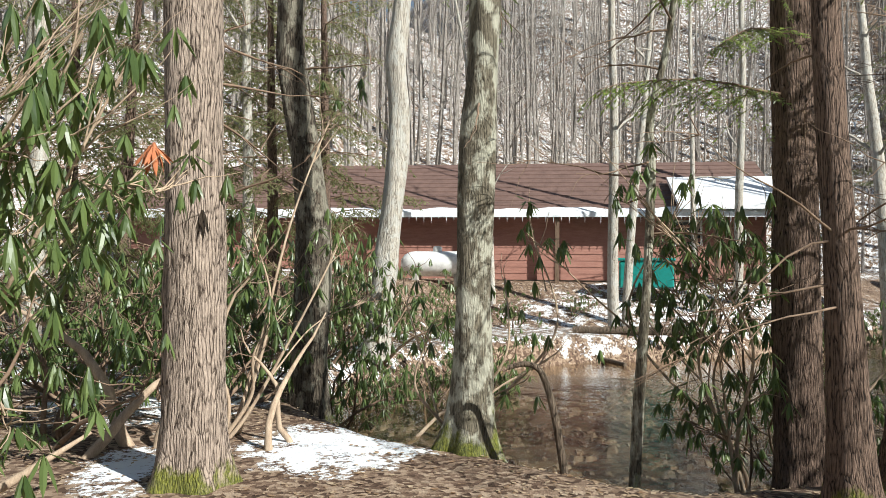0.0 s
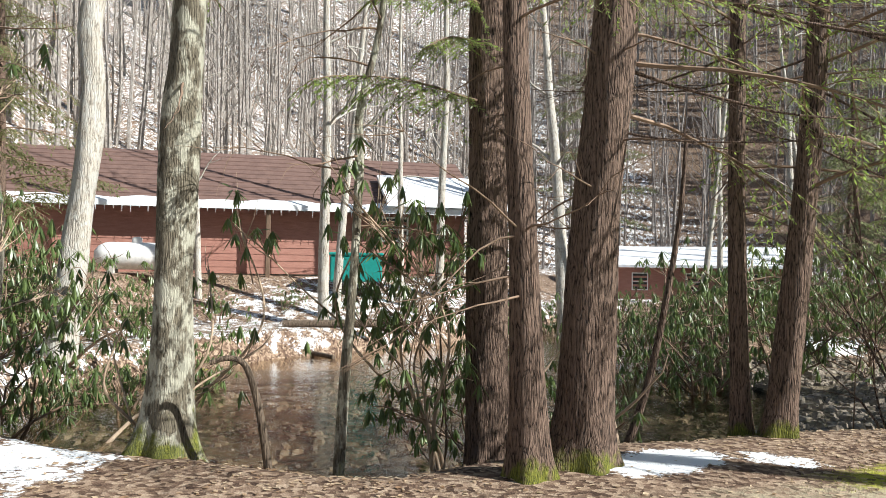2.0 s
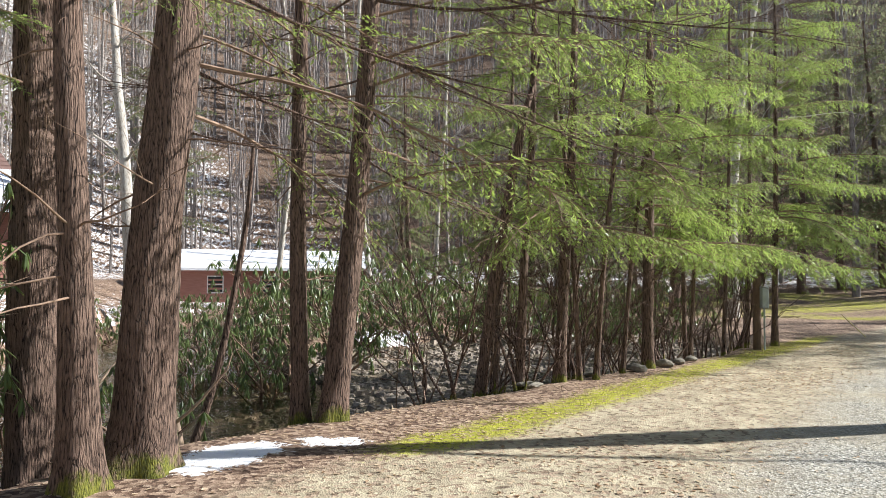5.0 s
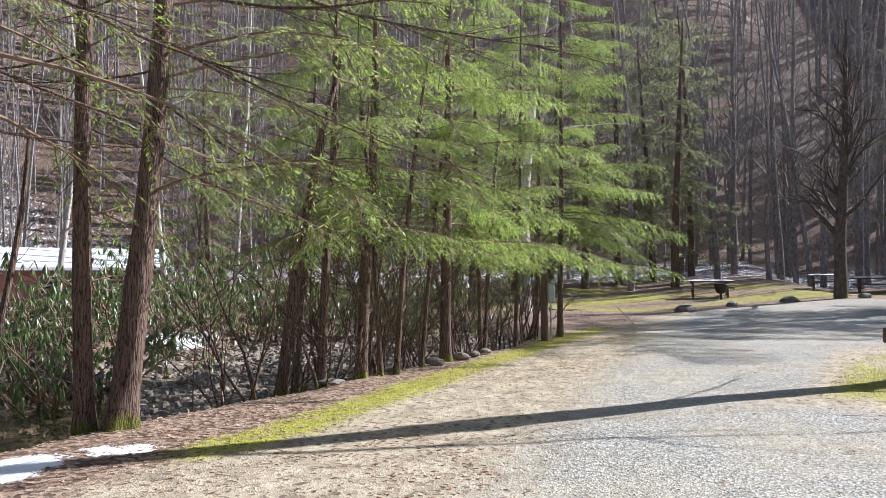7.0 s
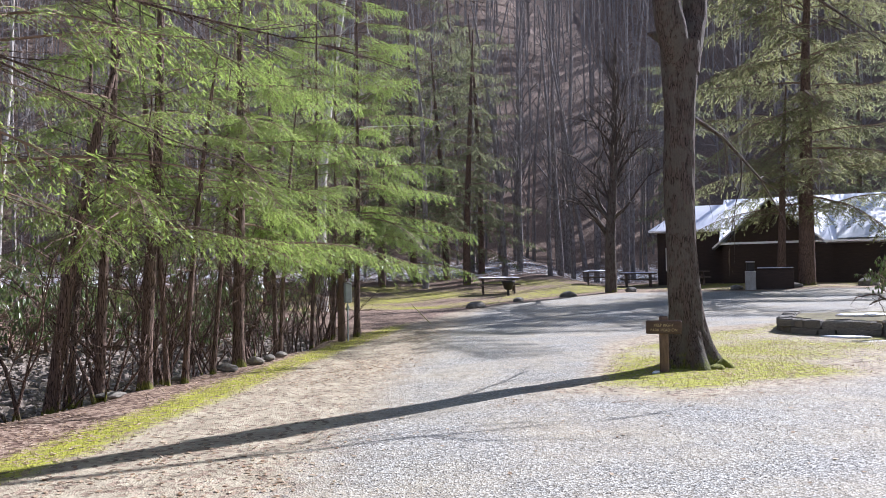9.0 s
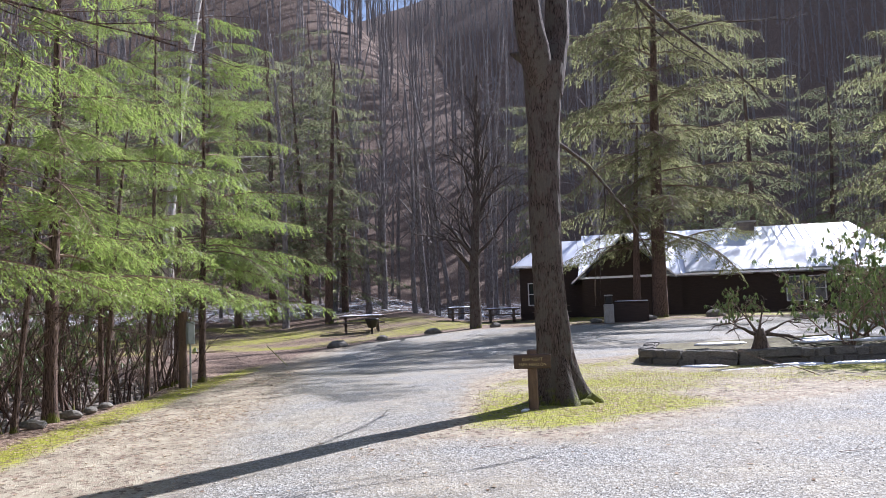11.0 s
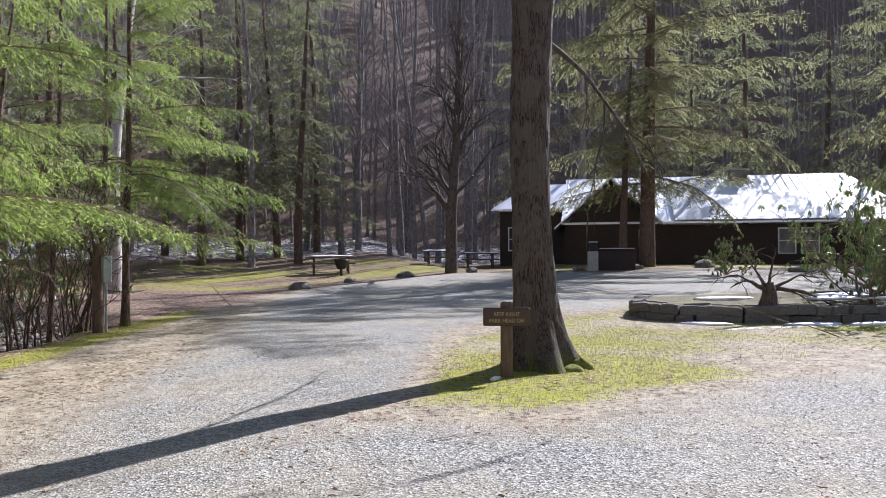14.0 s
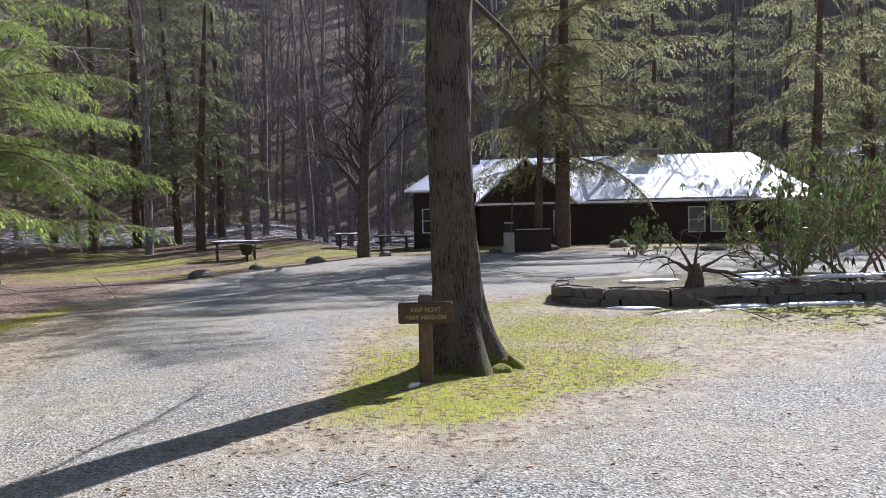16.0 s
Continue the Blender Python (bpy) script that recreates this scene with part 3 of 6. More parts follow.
def hemlock_branch(seed, length, dense=1.0, leaf=0.055, bare=0.1, droop=0.5, thick=0.009, steps=4, close=0.30, broad=0.13):
    """A limb with flat sprays of needles, along +x."""
    r = np.random.default_rng(seed)
    sh = Shape()
    pts = limb(sh, (0, 0, 0), (1, 0, 0.22), length, thick * length, r, droop, 0.05, 5, 9, 0)
    at, way = [], []
    twigs = int(17 * length * dense) + 4
    for q in range(twigs):
        s = bare + (1 - bare) * (q + r.random()) / twigs
        k = min(int(s * 9), 8)
        f = s * 9 - k
        p = pts[k] * (1 - f) + pts[k + 1] * f
        d = pts[k + 1] - pts[k]
        d /= np.linalg.norm(d)
        sign = 1 if q % 2 else -1
        left = np.cross((0, 0, 1), d) * sign
        w = d * r.uniform(0.35, 0.8) + left * r.uniform(0.5, 1.0) + np.array([0, 0, r.uniform(-0.45, 0.12)])
        tl = length * r.uniform(0.16, 0.34) * (1.15 - 0.75 * s)
        tp = limb(sh, p, w, tl, 0.0018 * length, r, 0.5, 0.06, 3, steps, 0)
        n = max(int(tl / (leaf * close)), 3)
        t = r.random(n) * steps
        k2 = np.minimum(t.astype(int), steps - 1)
        f2 = (t - k2)[:, None]
        base = tp[k2] * (1 - f2) + tp[k2 + 1] * f2
        dd = tp[k2 + 1] - tp[k2]
        dd = dd / (np.linalg.norm(dd, axis=1, keepdims=True) + 1e-9)
        lat = np.cross(dd, (0, 0, 1.0))
        lat = lat / (np.linalg.norm(lat, axis=1, keepdims=True) + 1e-9) * r.choice((-1, 1), n)[:, None]
        ww = dd * 0.75 + lat * r.uniform(0.3, 1.0, n)[:, None] + np.stack([0 * t, 0 * t, r.normal(-0.1, 0.25, n)], -1)
        at.append(base)
        way.append(ww / np.linalg.norm(ww, axis=1, keepdims=True))
    at, way = np.concatenate(at), np.concatenate(way)
    n = len(at)
    up = np.tile((0, 0, 1.0), (n, 1)) + r.normal(0, 0.35, (n, 3))
    sidew = np.cross(way, up)
    sidew /= np.linalg.norm(sidew, axis=1, keepdims=True) + 1e-9
    diamonds(sh, at, way, sidew, r.uniform(0.7, 1.35, n) * leaf, r.uniform(0.75, 1.25, n) * broad * leaf, 1)
    return sh


BRANCH_NEAR = [hemlock_branch(20 + k, 2.0, 1.9, 0.046, 0.12, 0.42, 0.007, 2, 0.26, 0.12).mesh("branch", [TWIG, NEEDLES], False) for k in range(6)]
BRANCH_THIN = [hemlock_branch(40 + k, 2.6, 0.55, 0.045, 0.35, 0.55, 0.0058, 3, 0.34, 0.11).mesh("branch", [TWIG, NEEDLES], False) for k in range(4)]
# shaded and sunlit needle tones are fixed per branch mesh, whatever the sun does
BRANCH_FAR = [hemlock_branch(60 + k, 2.4, 0.8, 0.13, 0.05, 0.55, 0.008, 1, 0.36, 0.16).mesh("branch", [TWIG, NEEDLES_SHADED], False) for k in range(4)]
BRANCH_SUN = [hemlock_branch(70 + k, 2.4, 0.8, 0.11, 0.08, 0.45, 0.008, 1, 0.36, 0.15).mesh("branch", [TWIG, NEEDLES_SUNLIT], False) for k in range(3)]
BRANCH_WIDE = [hemlock_branch(90 + k, 6.0, 0.75, 0.15, 0.12, 0.5, 0.007, 3, 0.34, 0.14).mesh("branch", [TWIG, NEEDLES_SUNLIT], False) for k in range(4)]


def hang(parent, meshes, r, line, z_lo, z_hi, count, reach_lo, reach_hi, ways=None, base=2.0, dip=(-12, 12)):
    """Branches round a trunk, longest at the foot of the crown."""
    zs = np.linspace(z_lo, z_hi, count) + r.uniform(-0.15, 0.15, count)
    for q, z in enumerate(zs):
        p = [np.interp(z, line[:, 2], line[:, 0]), np.interp(z, line[:, 2], line[:, 1]), z]
        f = (z - z_lo) / max(z_hi - z_lo, 0.1)
        reach = (reach_hi * (1 - f) + reach_lo * f) * r.uniform(0.75, 1.1)
        a = r.uniform(*ways) if ways else q * 137.5 + r.uniform(-25, 25)
        s = reach / base
        ob = part("branch", meshes[int(r.integers(len(meshes)))], None, parent)
        ob.matrix_basis = pose(*p, r.uniform(-15, 15), r.uniform(*dip), a) @ Matrix.Diagonal((s, s, s, 1))


def near_trunk(name, label, category, x, y, tops, radii, seed, mat, sides=36, rings=90, depth=0.035, flare=0.5, toes=5, lumps=0.03, sink=0.12):
    """A tree by the water: tops are offsets of the stem from its foot."""
    z = gz(x, y)
    ob = thing(name, label, category, x, y, z)
    pts = [(0, 0, -sink), *tops]
    part("trunk", trunk_shape(pts, radii, seed, sides, rings, depth, flare, toes, lumps), mat, ob)
    return ob, bend(pts, 40)


def stubs(ob, line, r, z_lo, z_hi, count, length, mat, radius=0.012, ways=(0, 360)):
    for q in range(count):
        z = r.uniform(z_lo, z_hi)
        p = (np.interp(z, line[:, 2], line[:, 0]), np.interp(z, line[:, 2], line[:, 1]), z)
        a = radians(r.uniform(*ways))
        sh = Shape()
        twiggy(sh, p, (math.cos(a), math.sin(a), r.uniform(-0.25, 0.35)), length * r.uniform(0.5, 1.3), radius, r, 1, 5, 0.2)
        part("dead_branch", sh, mat, ob)


r = np.random.default_rng(3)
# the straight pale trunk beside the water
tree_a, line_a = near_trunk("hemlock_tree", "straight furrowed pinkish-grey hemlock trunk with moss at its foot", "tree", -5.75, 2.93, [(0, -0.02, 1.4), (0, -0.06, 3.3), (0.02, -0.1, 9)], (0.215, 0.20, 0.19, 0.15), 1, BARK_PALE, 48, 170, 0.03, 0.5)
stubs(tree_a, line_a, r, 1.8, 3.2, 5, 0.9, TWIG, 0.014, (40, 140))
hang(tree_a, BRANCH_THIN, r, line_a, 4.6, 8.5, 14, 1.4, 2.4)
# the dark bent tree
tree_b, line_b = near_trunk("bent_tree", "dark crooked tree with knots and a mossy foot", "tree", -9.05, 3.76, [(0, 0.01, 0.75), (0, 0.05, 1.95), (0, -0.04, 2.9), (0, -0.18, 3.86), (0, -0.24, 4.8), (0.1, -0.1, 8)], (0.24, 0.21, 0.195, 0.185, 0.15, 0.16, 0.10), 2, BARK_BENT, 36, 120, 0.02, 0.35, 4, 0.07)
stubs(tree_b, line_b, r, 1.6, 4.6, 7, 1.1, TWIG, 0.014)
# the smooth pale tree beyond the thicket
tree_c, line_c = near_trunk("smooth_grey_tree", "smooth pale grey leaning hardwood tree", "tree", -14.2, 5.05, [(0, 0.25, 2.1), (0, 0.42, 4.2), (0, 0.35, 5.4), (0, 0.46, 6.8), (0, 0.7, 12)], (0.25, 0.205, 0.195, 0.185, 0.165, 0.11), 3, BARK_BIRCH, 24, 60, 0.008, 0.2, 4, 0.05)
stubs(tree_c, line_c, r, 4, 10, 7, 2.2, BARK_BIRCH, 0.03)
# the mossy tree on the bank
tree_d, line_d = near_trunk("mossy_bank_tree", "grey lichen-spotted hardwood tree with mossy flared roots", "tree", -6.47, 5.0, [(0, 0.03, 0.6), (0, 0.03, 1.5), (0.01, 0.07, 2.64), (0.02, 0.11, 3.8), (0.05, 0.2, 9)], (0.20, 0.165, 0.145, 0.15, 0.13, 0.09), 4, BARK_GREY, 44, 150, 0.016, 0.75, 5, 0.05)
stubs(tree_d, line_d, r, 2.8, 6.5, 5, 1.2, TWIG, 0.014)
# a thin mossy stem and a bent dead stick
tree_e, line_e = near_trunk("thin_mossy_tree", "thin crooked sapling covered in moss and lichen", "tree", -5.81, 6.14, [(0.03, 0.05, 1.07), (0.05, 0.09, 1.78), (0.06, 0.12, 2.6), (0.06, 0.12, 3.05), (0.13, 0.25, 3.75), (0.2, 0.35, 5)], (0.045, 0.04, 0.035, 0.033, 0.03, 0.027, 0.015), 5, BARK_GREY, 14, 60, 0.01, 0.2, 3, 0.08)
stubs(tree_e, line_e, r, 1.5, 4.2, 9, 1.0, TWIG, 0.010)
sh = Shape().tube(bend([(0, 0, -0.05), (-0.03, -0.08, 0.45), (-0.06, -0.17, 0.76), (-0.1, -0.28, 0.83), (-0.13, -0.42, 0.80)], 20), np.linspace(0.032, 0.018, 20), 8)
solo("dead_stick", sh, BARK_LOG, "bent dead brown stick standing on the bank", "stick", m=pose(-5.75, 5.58, gz(-5.75, 5.58)))
# the group of three at the corner of the bank
tree_f, line_f = near_trunk("rough_barked_tree", "thick tree with shaggy reddish-brown bark at the water's edge", "tree", -5.9, 7.65, [(0, -0.03, 1.7), (-0.02, -0.03, 4.3), (0, 0, 10)], (0.20, 0.18, 0.165, 0.12), 6, BARK_PINE, 44, 150, 0.045, 0.3)
tree_g, line_g = near_trunk("hemlock_tree", "slim dark reddish hemlock trunk with pale nicks", "tree", -4.51, 7.0, [(-0.03, -0.04, 1.4), (-0.09, -0.11, 3.4), (-0.15, -0.2, 9)], (0.135, 0.105, 0.085, 0.06), 7, BARK_PINE, 36, 130, 0.02, 0.6, 4)
tree_h, line_h = near_trunk("leaning_hemlock_tree", "thick leaning brown hemlock trunk, sunlit on one side", "tree", -4.61, 7.56, [(0.07, 0.07, 1.84), (0.17, 0.18, 3.6), (0.4, 0.4, 10)], (0.215, 0.18, 0.165, 0.11), 8, BARK_PINE, 44, 150, 0.028, 0.6, 5)
for tree, line, n in ((tree_f, line_f, 4), (tree_g, line_g, 10), (tree_h, line_h, 8)):
    stubs(tree, line, r, 1.2, 4.6, n, 1.1, TWIG, 0.010)
hang(tree_f, BRANCH_NEAR, r, line_f, 3.3, 5.6, 6, 1.4, 2.0, (215, 300), 2.0, (-4, 18))
hang(tree_h, BRANCH_THIN, r, line_h, 2.6, 5.4, 9, 2.4, 3.4, (20, 110), 2.6, (-2, 16))
hang(tree_g, BRANCH_THIN, r, line_g, 3.2, 6.5, 6, 1.6, 2.4, None, 2.6)
# two slim stems further on, with long sweeping limbs
tree_i, line_i = near_trunk("slim_dark_tree", "slim dark upright tree beside the stony creek bed", "tree", -4.85, 9.78, [(-0.04, -0.03, 2.1), (-0.03, -0.02, 4.2), (0, 0, 10)], (0.088, 0.08, 0.07, 0.045), 9, BARK_PINE, 24, 110, 0.02, 0.5, 4)
tree_j, line_j = near_trunk("leaning_hemlock_tree", "leaning hemlock with long bare sweeping lower limbs", "tree", -4.53, 9.84, [(0.18, 0.12, 2.05), (0.3, 0.2, 4.1), (0.5, 0.4, 10)], (0.135, 0.108, 0.088, 0.05), 10, BARK_PINE, 32, 120, 0.025, 0.5, 4)
stubs(tree_i, line_i, r, 0.8, 4.6, 12, 0.9, TWIG, 0.010)
hang(tree_j, BRANCH_THIN, r, line_j, 2.2, 5.6, 8, 2.4, 3.7, (-20, 110), 2.6, (-12, 8))
hang(tree_i, BRANCH_THIN, r, line_i, 2.6, 6.0, 6, 1.8, 3.0, (0, 360), 2.6, (-8, 10))
# long drooping bare limbs that sweep out over the verge
def sweeping_limbs(ob, line, seed, limbs):
    rr = np.random.default_rng(seed)
    for z, ax, ay, az, ln, rad in limbs:
        p = (np.interp(z, line[:, 2], line[:, 0]), np.interp(z, line[:, 2], line[:, 1]), z)
        sh = Shape()
        pts = limb(sh, p, (ax, ay, az - 0.32), ln, rad * 0.8, rr, -0.5, 0.03, 6, 12)
        for q in range(int(ln * 4.5)):
            k = int(rr.integers(3, 13))
            d = pts[k] - pts[k - 1]
            d = d / np.linalg.norm(d) + np.array((rr.normal(0, 0.45), rr.normal(0, 0.45), rr.normal(-0.05, 0.16)))
            tw = limb(sh, pts[k], d, ln * rr.uniform(0.14, 0.34), rad * 0.24, rr, -0.15, 0.07, 4, 6)
            for w in range(3):
                k2 = int(rr.integers(2, 7))
                d2 = tw[k2] - tw[k2 - 1]
                limb(sh, tw[k2], d2 / np.linalg.norm(d2) + rr.normal(0, 0.4, 3), ln * rr.uniform(0.05, 0.13), rad * 0.14, rr, 0.2, 0.1, 3, 4)
        part("bare_limb", sh, BARK_PINE, ob, "long bare drooping limb")


sweeping_limbs(tree_j, line_j, 501, ((5.3, 1, 0.10, -0.22, 4.4, 0.032), (4.7, 1, 0.35, -0.25, 4.0, 0.028), (4.2, 1, -0.25, -0.12, 3.4, 0.024), (3.7, 0.9, 0.5, -0.2, 3.2, 0.022), (3.1, 1, 0.15, -0.3, 2.6, 0.018), (5.9, 0.9, -0.4, -0.2, 4.2, 0.03), (2.6, 0.8, 0.6, -0.25, 2.2, 0.015), (4.4, -0.9, 0.2, -0.05, 2.4, 0.018), (3.4, -0.8, -0.5, -0.1, 2.0, 0.016)))
sweeping_limbs(tree_h, line_h, 502, ((3.7, 0.7, 0.8, -0.08, 3.4, 0.026), (4.4, 0.9, 0.45, -0.02, 3.8, 0.03), (3.0, 0.5, 0.9, -0.12, 2.6, 0.02), (2.5, 0.8, 0.4, 0.0, 1.6, 0.014), (3.4, -0.8, 0.5, 0.05, 2.0, 0.016)))
sweeping_limbs(tree_i, line_i, 503, ((4.6, 0.9, -0.3, -0.15, 3.4, 0.024), (3.6, -0.8, -0.4, -0.1, 2.4, 0.018), (2.9, 0.7, 0.6, -0.12, 2.0, 0.014), (5.4, 1, 0.2, -0.2, 3.8, 0.024)))
# row of stems and young hemlocks along the verge
ROW = ((-4.25, 12.74, 0.105, 0.5, 0.2, 0), (-3.77, 12.96, 0.085, 0.15, 0.1, 1), (-3.4, 13.5, 0.11, 0.1, 0.3, 1), (-3.2, 13.8, 0.05, -0.3, 0.2, 0), (-3.05, 14.0, 0.055, 0.3, 0.1, 0), (-2.9, 14.9, 0.05, 0.3, 0.3, 0), (-2.71, 15.77, 0.125, 0.05, 0.05, 2), (-2.3, 17.2, 0.05, 0.2, 0.2, 0), (-2.5, 18.0, 0.06, -0.1, 0.2, 1), (-2.0, 19.3, 0.058, 0.12, 0.1, 1), (-1.2, 21.1, 0.095, 0.06, 0.1, 2), (-5.2, 15.5, 0.07, 0.2, 0.2, 1), (-1.9, 22.8, 0.09, 0.1, 0, 1))
for k, (x, y, rad, lx, ly, kind_) in enumerate(ROW):
    top = 8.5 if kind_ else 4.5
    rad *= 0.66
    tree, line = near_trunk("young_hemlock_tree" if kind_ else "bare_sapling", "young hemlock with drooping sunlit yellow-green sprays" if kind_ else "thin bare dark sapling on the verge", "tree", x, y, [(lx * 0.4, ly * 0.4, 1.6), (lx, ly, 3.4), (lx * 1.5, ly * 1.5, top)], (rad * 1.1, rad, rad * 0.8, rad * 0.3), 30 + k, BARK_PINE, 16, 60, 0.02, 0.5, 4)
    if kind_:
        hang(tree, BRANCH_NEAR, r, line, 1.7 if kind_ == 2 else 2.0, 7.8, 40 if kind_ == 2 else 24, 1.2, 2.9 if kind_ == 2 else 2.2, (-140, 80) if kind_ == 2 else None, 2.0, (-4, 17))
        stubs(tree, line, r, 0.5, 3.4, 12, 1.1, BARK_PINE, 0.011)
    else:
        stubs(tree, line, r, 0.8, 4.0, 7, 0.9, TWIG, 0.009)


# clumps of thin crooked stems between the trunks
rr = np.random.default_rng(91)
for k in range(34):
    y = rr.uniform(11.6, 21.5)
    x = float(np.interp(y, CREST_Y, CREST_X)) - rr.uniform(0.1, 1.3)
    ob = thing("bare_shrub", "clump of thin dark crooked bare stems on the bank", "shrub", x, y, gz(x, y), 0, "bare shrubs on the bank")
    for q in range(int(rr.integers(2, 5))):
        sh = Shape()
        twiggy(sh, (rr.normal(0, 0.08), rr.normal(0, 0.08), -0.08), (rr.normal(0, 0.28), rr.normal(0, 0.28), 1), rr.uniform(1.3, 2.9), rr.uniform(0.012, 0.03), rr, 2, 5, 0.0, 0, 0.6)
        part("stem", sh, BARK_PINE, ob)


# the forked tree on the island
def forked_tree():
    x, y = 4.08, 14.56
    ob = thing("forked_oak_tree", "large rough-barked tree forking overhead, with mossy roots", "tree", x, y, gz(x, y))
    pts = [(0, 0, -0.12), (-0.06, 0.02, 0.85), (-0.09, 0.03, 2.6), (-0.06, 0.03, 3.9), (-0.03, 0.0, 4.75)]
    part("trunk", trunk_shape(pts, (0.27, 0.222, 0.212, 0.23, 0.275), 51, 64, 200, 0.022, 0.85, 5, 0.03, 0.36), BARK_OAK, ob)
    part("fork", trunk_shape([(-0.05, 0, 4.3), (-0.22, -0.16, 4.9), (-0.34, -0.25, 5.7), (-0.5, -0.38, 9)], (0.20, 0.21, 0.18, 0.12), 52, 36, 80, 0.02, 0), BARK_OAK, ob)
    part("fork", trunk_shape([(0.05, 0, 4.3), (0.2, 0.15, 4.95), (0.30, 0.22, 5.6), (0.38, 0.28, 9)], (0.19, 0.19, 0.17, 0.12), 53, 36, 80, 0.02, 0), BARK_OAK, ob)
    rr = np.random.default_rng(5)
    for p, w, ln, rad in (((-0.3, 0, 4.85), (-1, -0.3, 0.1), 0.25, 0.11), ((-0.06, 0.1, 3.8), (0.75, 0.45, -0.12), 3.2, 0.035), ((-0.05, 0.1, 3.7), (0.6, 0.8, -0.5), 2.6, 0.025), ((0.3, 0, 6.5), (0.9, 0.2, 0.1), 3.5, 0.05)):
        sh = Shape()
        if ln < 0.5:
            limb(sh, p, w, ln, rad, rr, 0, 0.02, 12, 6)
        else:
            twiggy(sh, p, w, ln, rad, rr, 2, 6, 0.25)
        part("branch", sh, BARK_OAK, ob)
    for a, rad, hh in ((-55, 0.42, 0.07), (-30, 0.44, 0.12), (-5, 0.42, 0.06)):
        s = Shape().tube(bend([(0, 0, -0.12), (0, 0, hh * 0.4), (0, 0, hh)], 9), np.array((0.16, 0.155, 0.145, 0.13, 0.11, 0.085, 0.06, 0.035, 0.008)), 28, rough=ridged(int(a) + 90, 0.09, 0, 5, 0.16))
        part("moss_cushion", s, MOSS, ob, "bright yellow-green moss", True, pose(rad * math.cos(radians(a)), rad * math.sin(radians(a)), 0))
    return ob


forked_tree()


def bare_tree(seed, tall, rad, limbs, first=0.25, level=2, spread_up=0.7, wide=1.0):
    rr = np.random.default_rng(seed)
    tr = Shape()
    pts = limb(tr, (0, 0, -0.2), (rr.normal(0, 0.03), rr.normal(0, 0.03), 1), tall, rad, rr, -0.1, 0.025, 9, 14)
    br = Shape()
    for q in range(limbs):
        s = first + (0.97 - first) * (q + rr.random()) / limbs
        k = min(int(s * 14), 13)
        a = rr.uniform(0, 6.28)
        twiggy(br, pts[k], (math.cos(a), math.sin(a), spread_up + rr.uniform(-0.2, 0.5)), tall * rr.uniform(0.10, 0.22) * (1.25 - s) * wide, rad * 0.34 * (1.2 - s) * (0.5 + 0.5 * wide), rr, level, 4)
    return tr, br


def stand_bare(name, label, x, y, seed, tall, rad, limbs, mat, **kw):
    ob = thing(name, label, "tree", x, y, gz(x, y))
    tr, br = bare_tree(seed, tall, rad, limbs, **kw)
    part("trunk", tr, mat, ob)
    part("crown", br, mat, ob)
    return ob


stand_bare("bare_maple_tree", "bare spreading maple on the meadow edge", 9.4, 38.7, 70, 12, 0.29, 34, BARK_OAK, first=0.24, level=3, spread_up=1.7, wide=1.5)
for k, (x, y, tall, rad) in enumerate(((6.2, 52, 19, 0.2), (7.6, 55, 20, 0.22), (9.0, 51.5, 18, 0.17), (10.2, 54, 21, 0.24), (11.4, 52, 19, 0.18), (12.8, 55, 20, 0.22), (14.2, 52.5, 20, 0.2), (15.6, 56, 21, 0.24), (8.2, 59, 22, 0.22), (11.8, 60, 22, 0.24), (4.4, 56, 20, 0.2), (17.5, 54, 20, 0.2), (19.6, 57, 21, 0.22), (1.0, 46.5, 17, 0.2), (22.5, 54, 20, 0.2), (26, 52, 20, 0.22))):
    stand_bare("woods_edge_tree", "tall dark bare tree at the edge of the meadow", x, y, 600 + k, tall, rad, 20, BARK_WOODS_SHADED, first=0.3, level=2, spread_up=1.3)
# pale slender trees on the far bank
for k, (x, y, tall, rad) in enumerate(((-19.2, 11.9, 15, 0.16), (-19.8, 12.5, 15, 0.13), (-20.4, 16.2, 16, 0.14), (-20.2, 14.8, 14, 0.09), (-18.8, 20.0, 17, 0.24), (-22.5, 9.5, 12, 0.10), (-21.5, 18.4, 14, 0.09), (-13.5, -0.5, 14, 0.18), (-17.5, 2.6, 15, 0.14), (-20, 29, 15, 0.14), (-17.2, 24.5, 14, 0.12), (-13.5, 24, 15, 0.13), (-15, 27.5, 15, 0.11), (-11.8, 26, 14, 0.10))):
    stand_bare("bank_tree", "tall slender pale grey bare tree on the snowy bank", x, y, 80 + k, tall, rad, 9, BARK_BIRCH, first=0.3, level=1)


stand_bare("leaning_birch_tree", "tall pale leaning tree behind the young hemlocks", -3.3, 33.2, 640, 17, 0.24, 10, BARK_BIRCH, first=0.35, level=2)


# evergreens behind the meadow and beside the lodge
def evergreen(x, y, seed, tall, rad, low, reach, count, label, meshes=None, top=0.95, slim=0.6, base=2.4):
    rr = np.random.default_rng(seed)
    ob = thing("evergreen_tree", label, "tree", x, y, gz(x, y))
    sh = Shape()
    line = limb(sh, (0, 0, -0.2), (rr.normal(0, 0.02), rr.normal(0, 0.02), 1), tall, rad, rr, -0.05, 0.012, 12, 12)
    part("trunk", sh, BARK_PINE, ob)
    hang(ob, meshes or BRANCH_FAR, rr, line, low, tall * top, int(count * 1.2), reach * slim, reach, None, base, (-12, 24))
    return ob


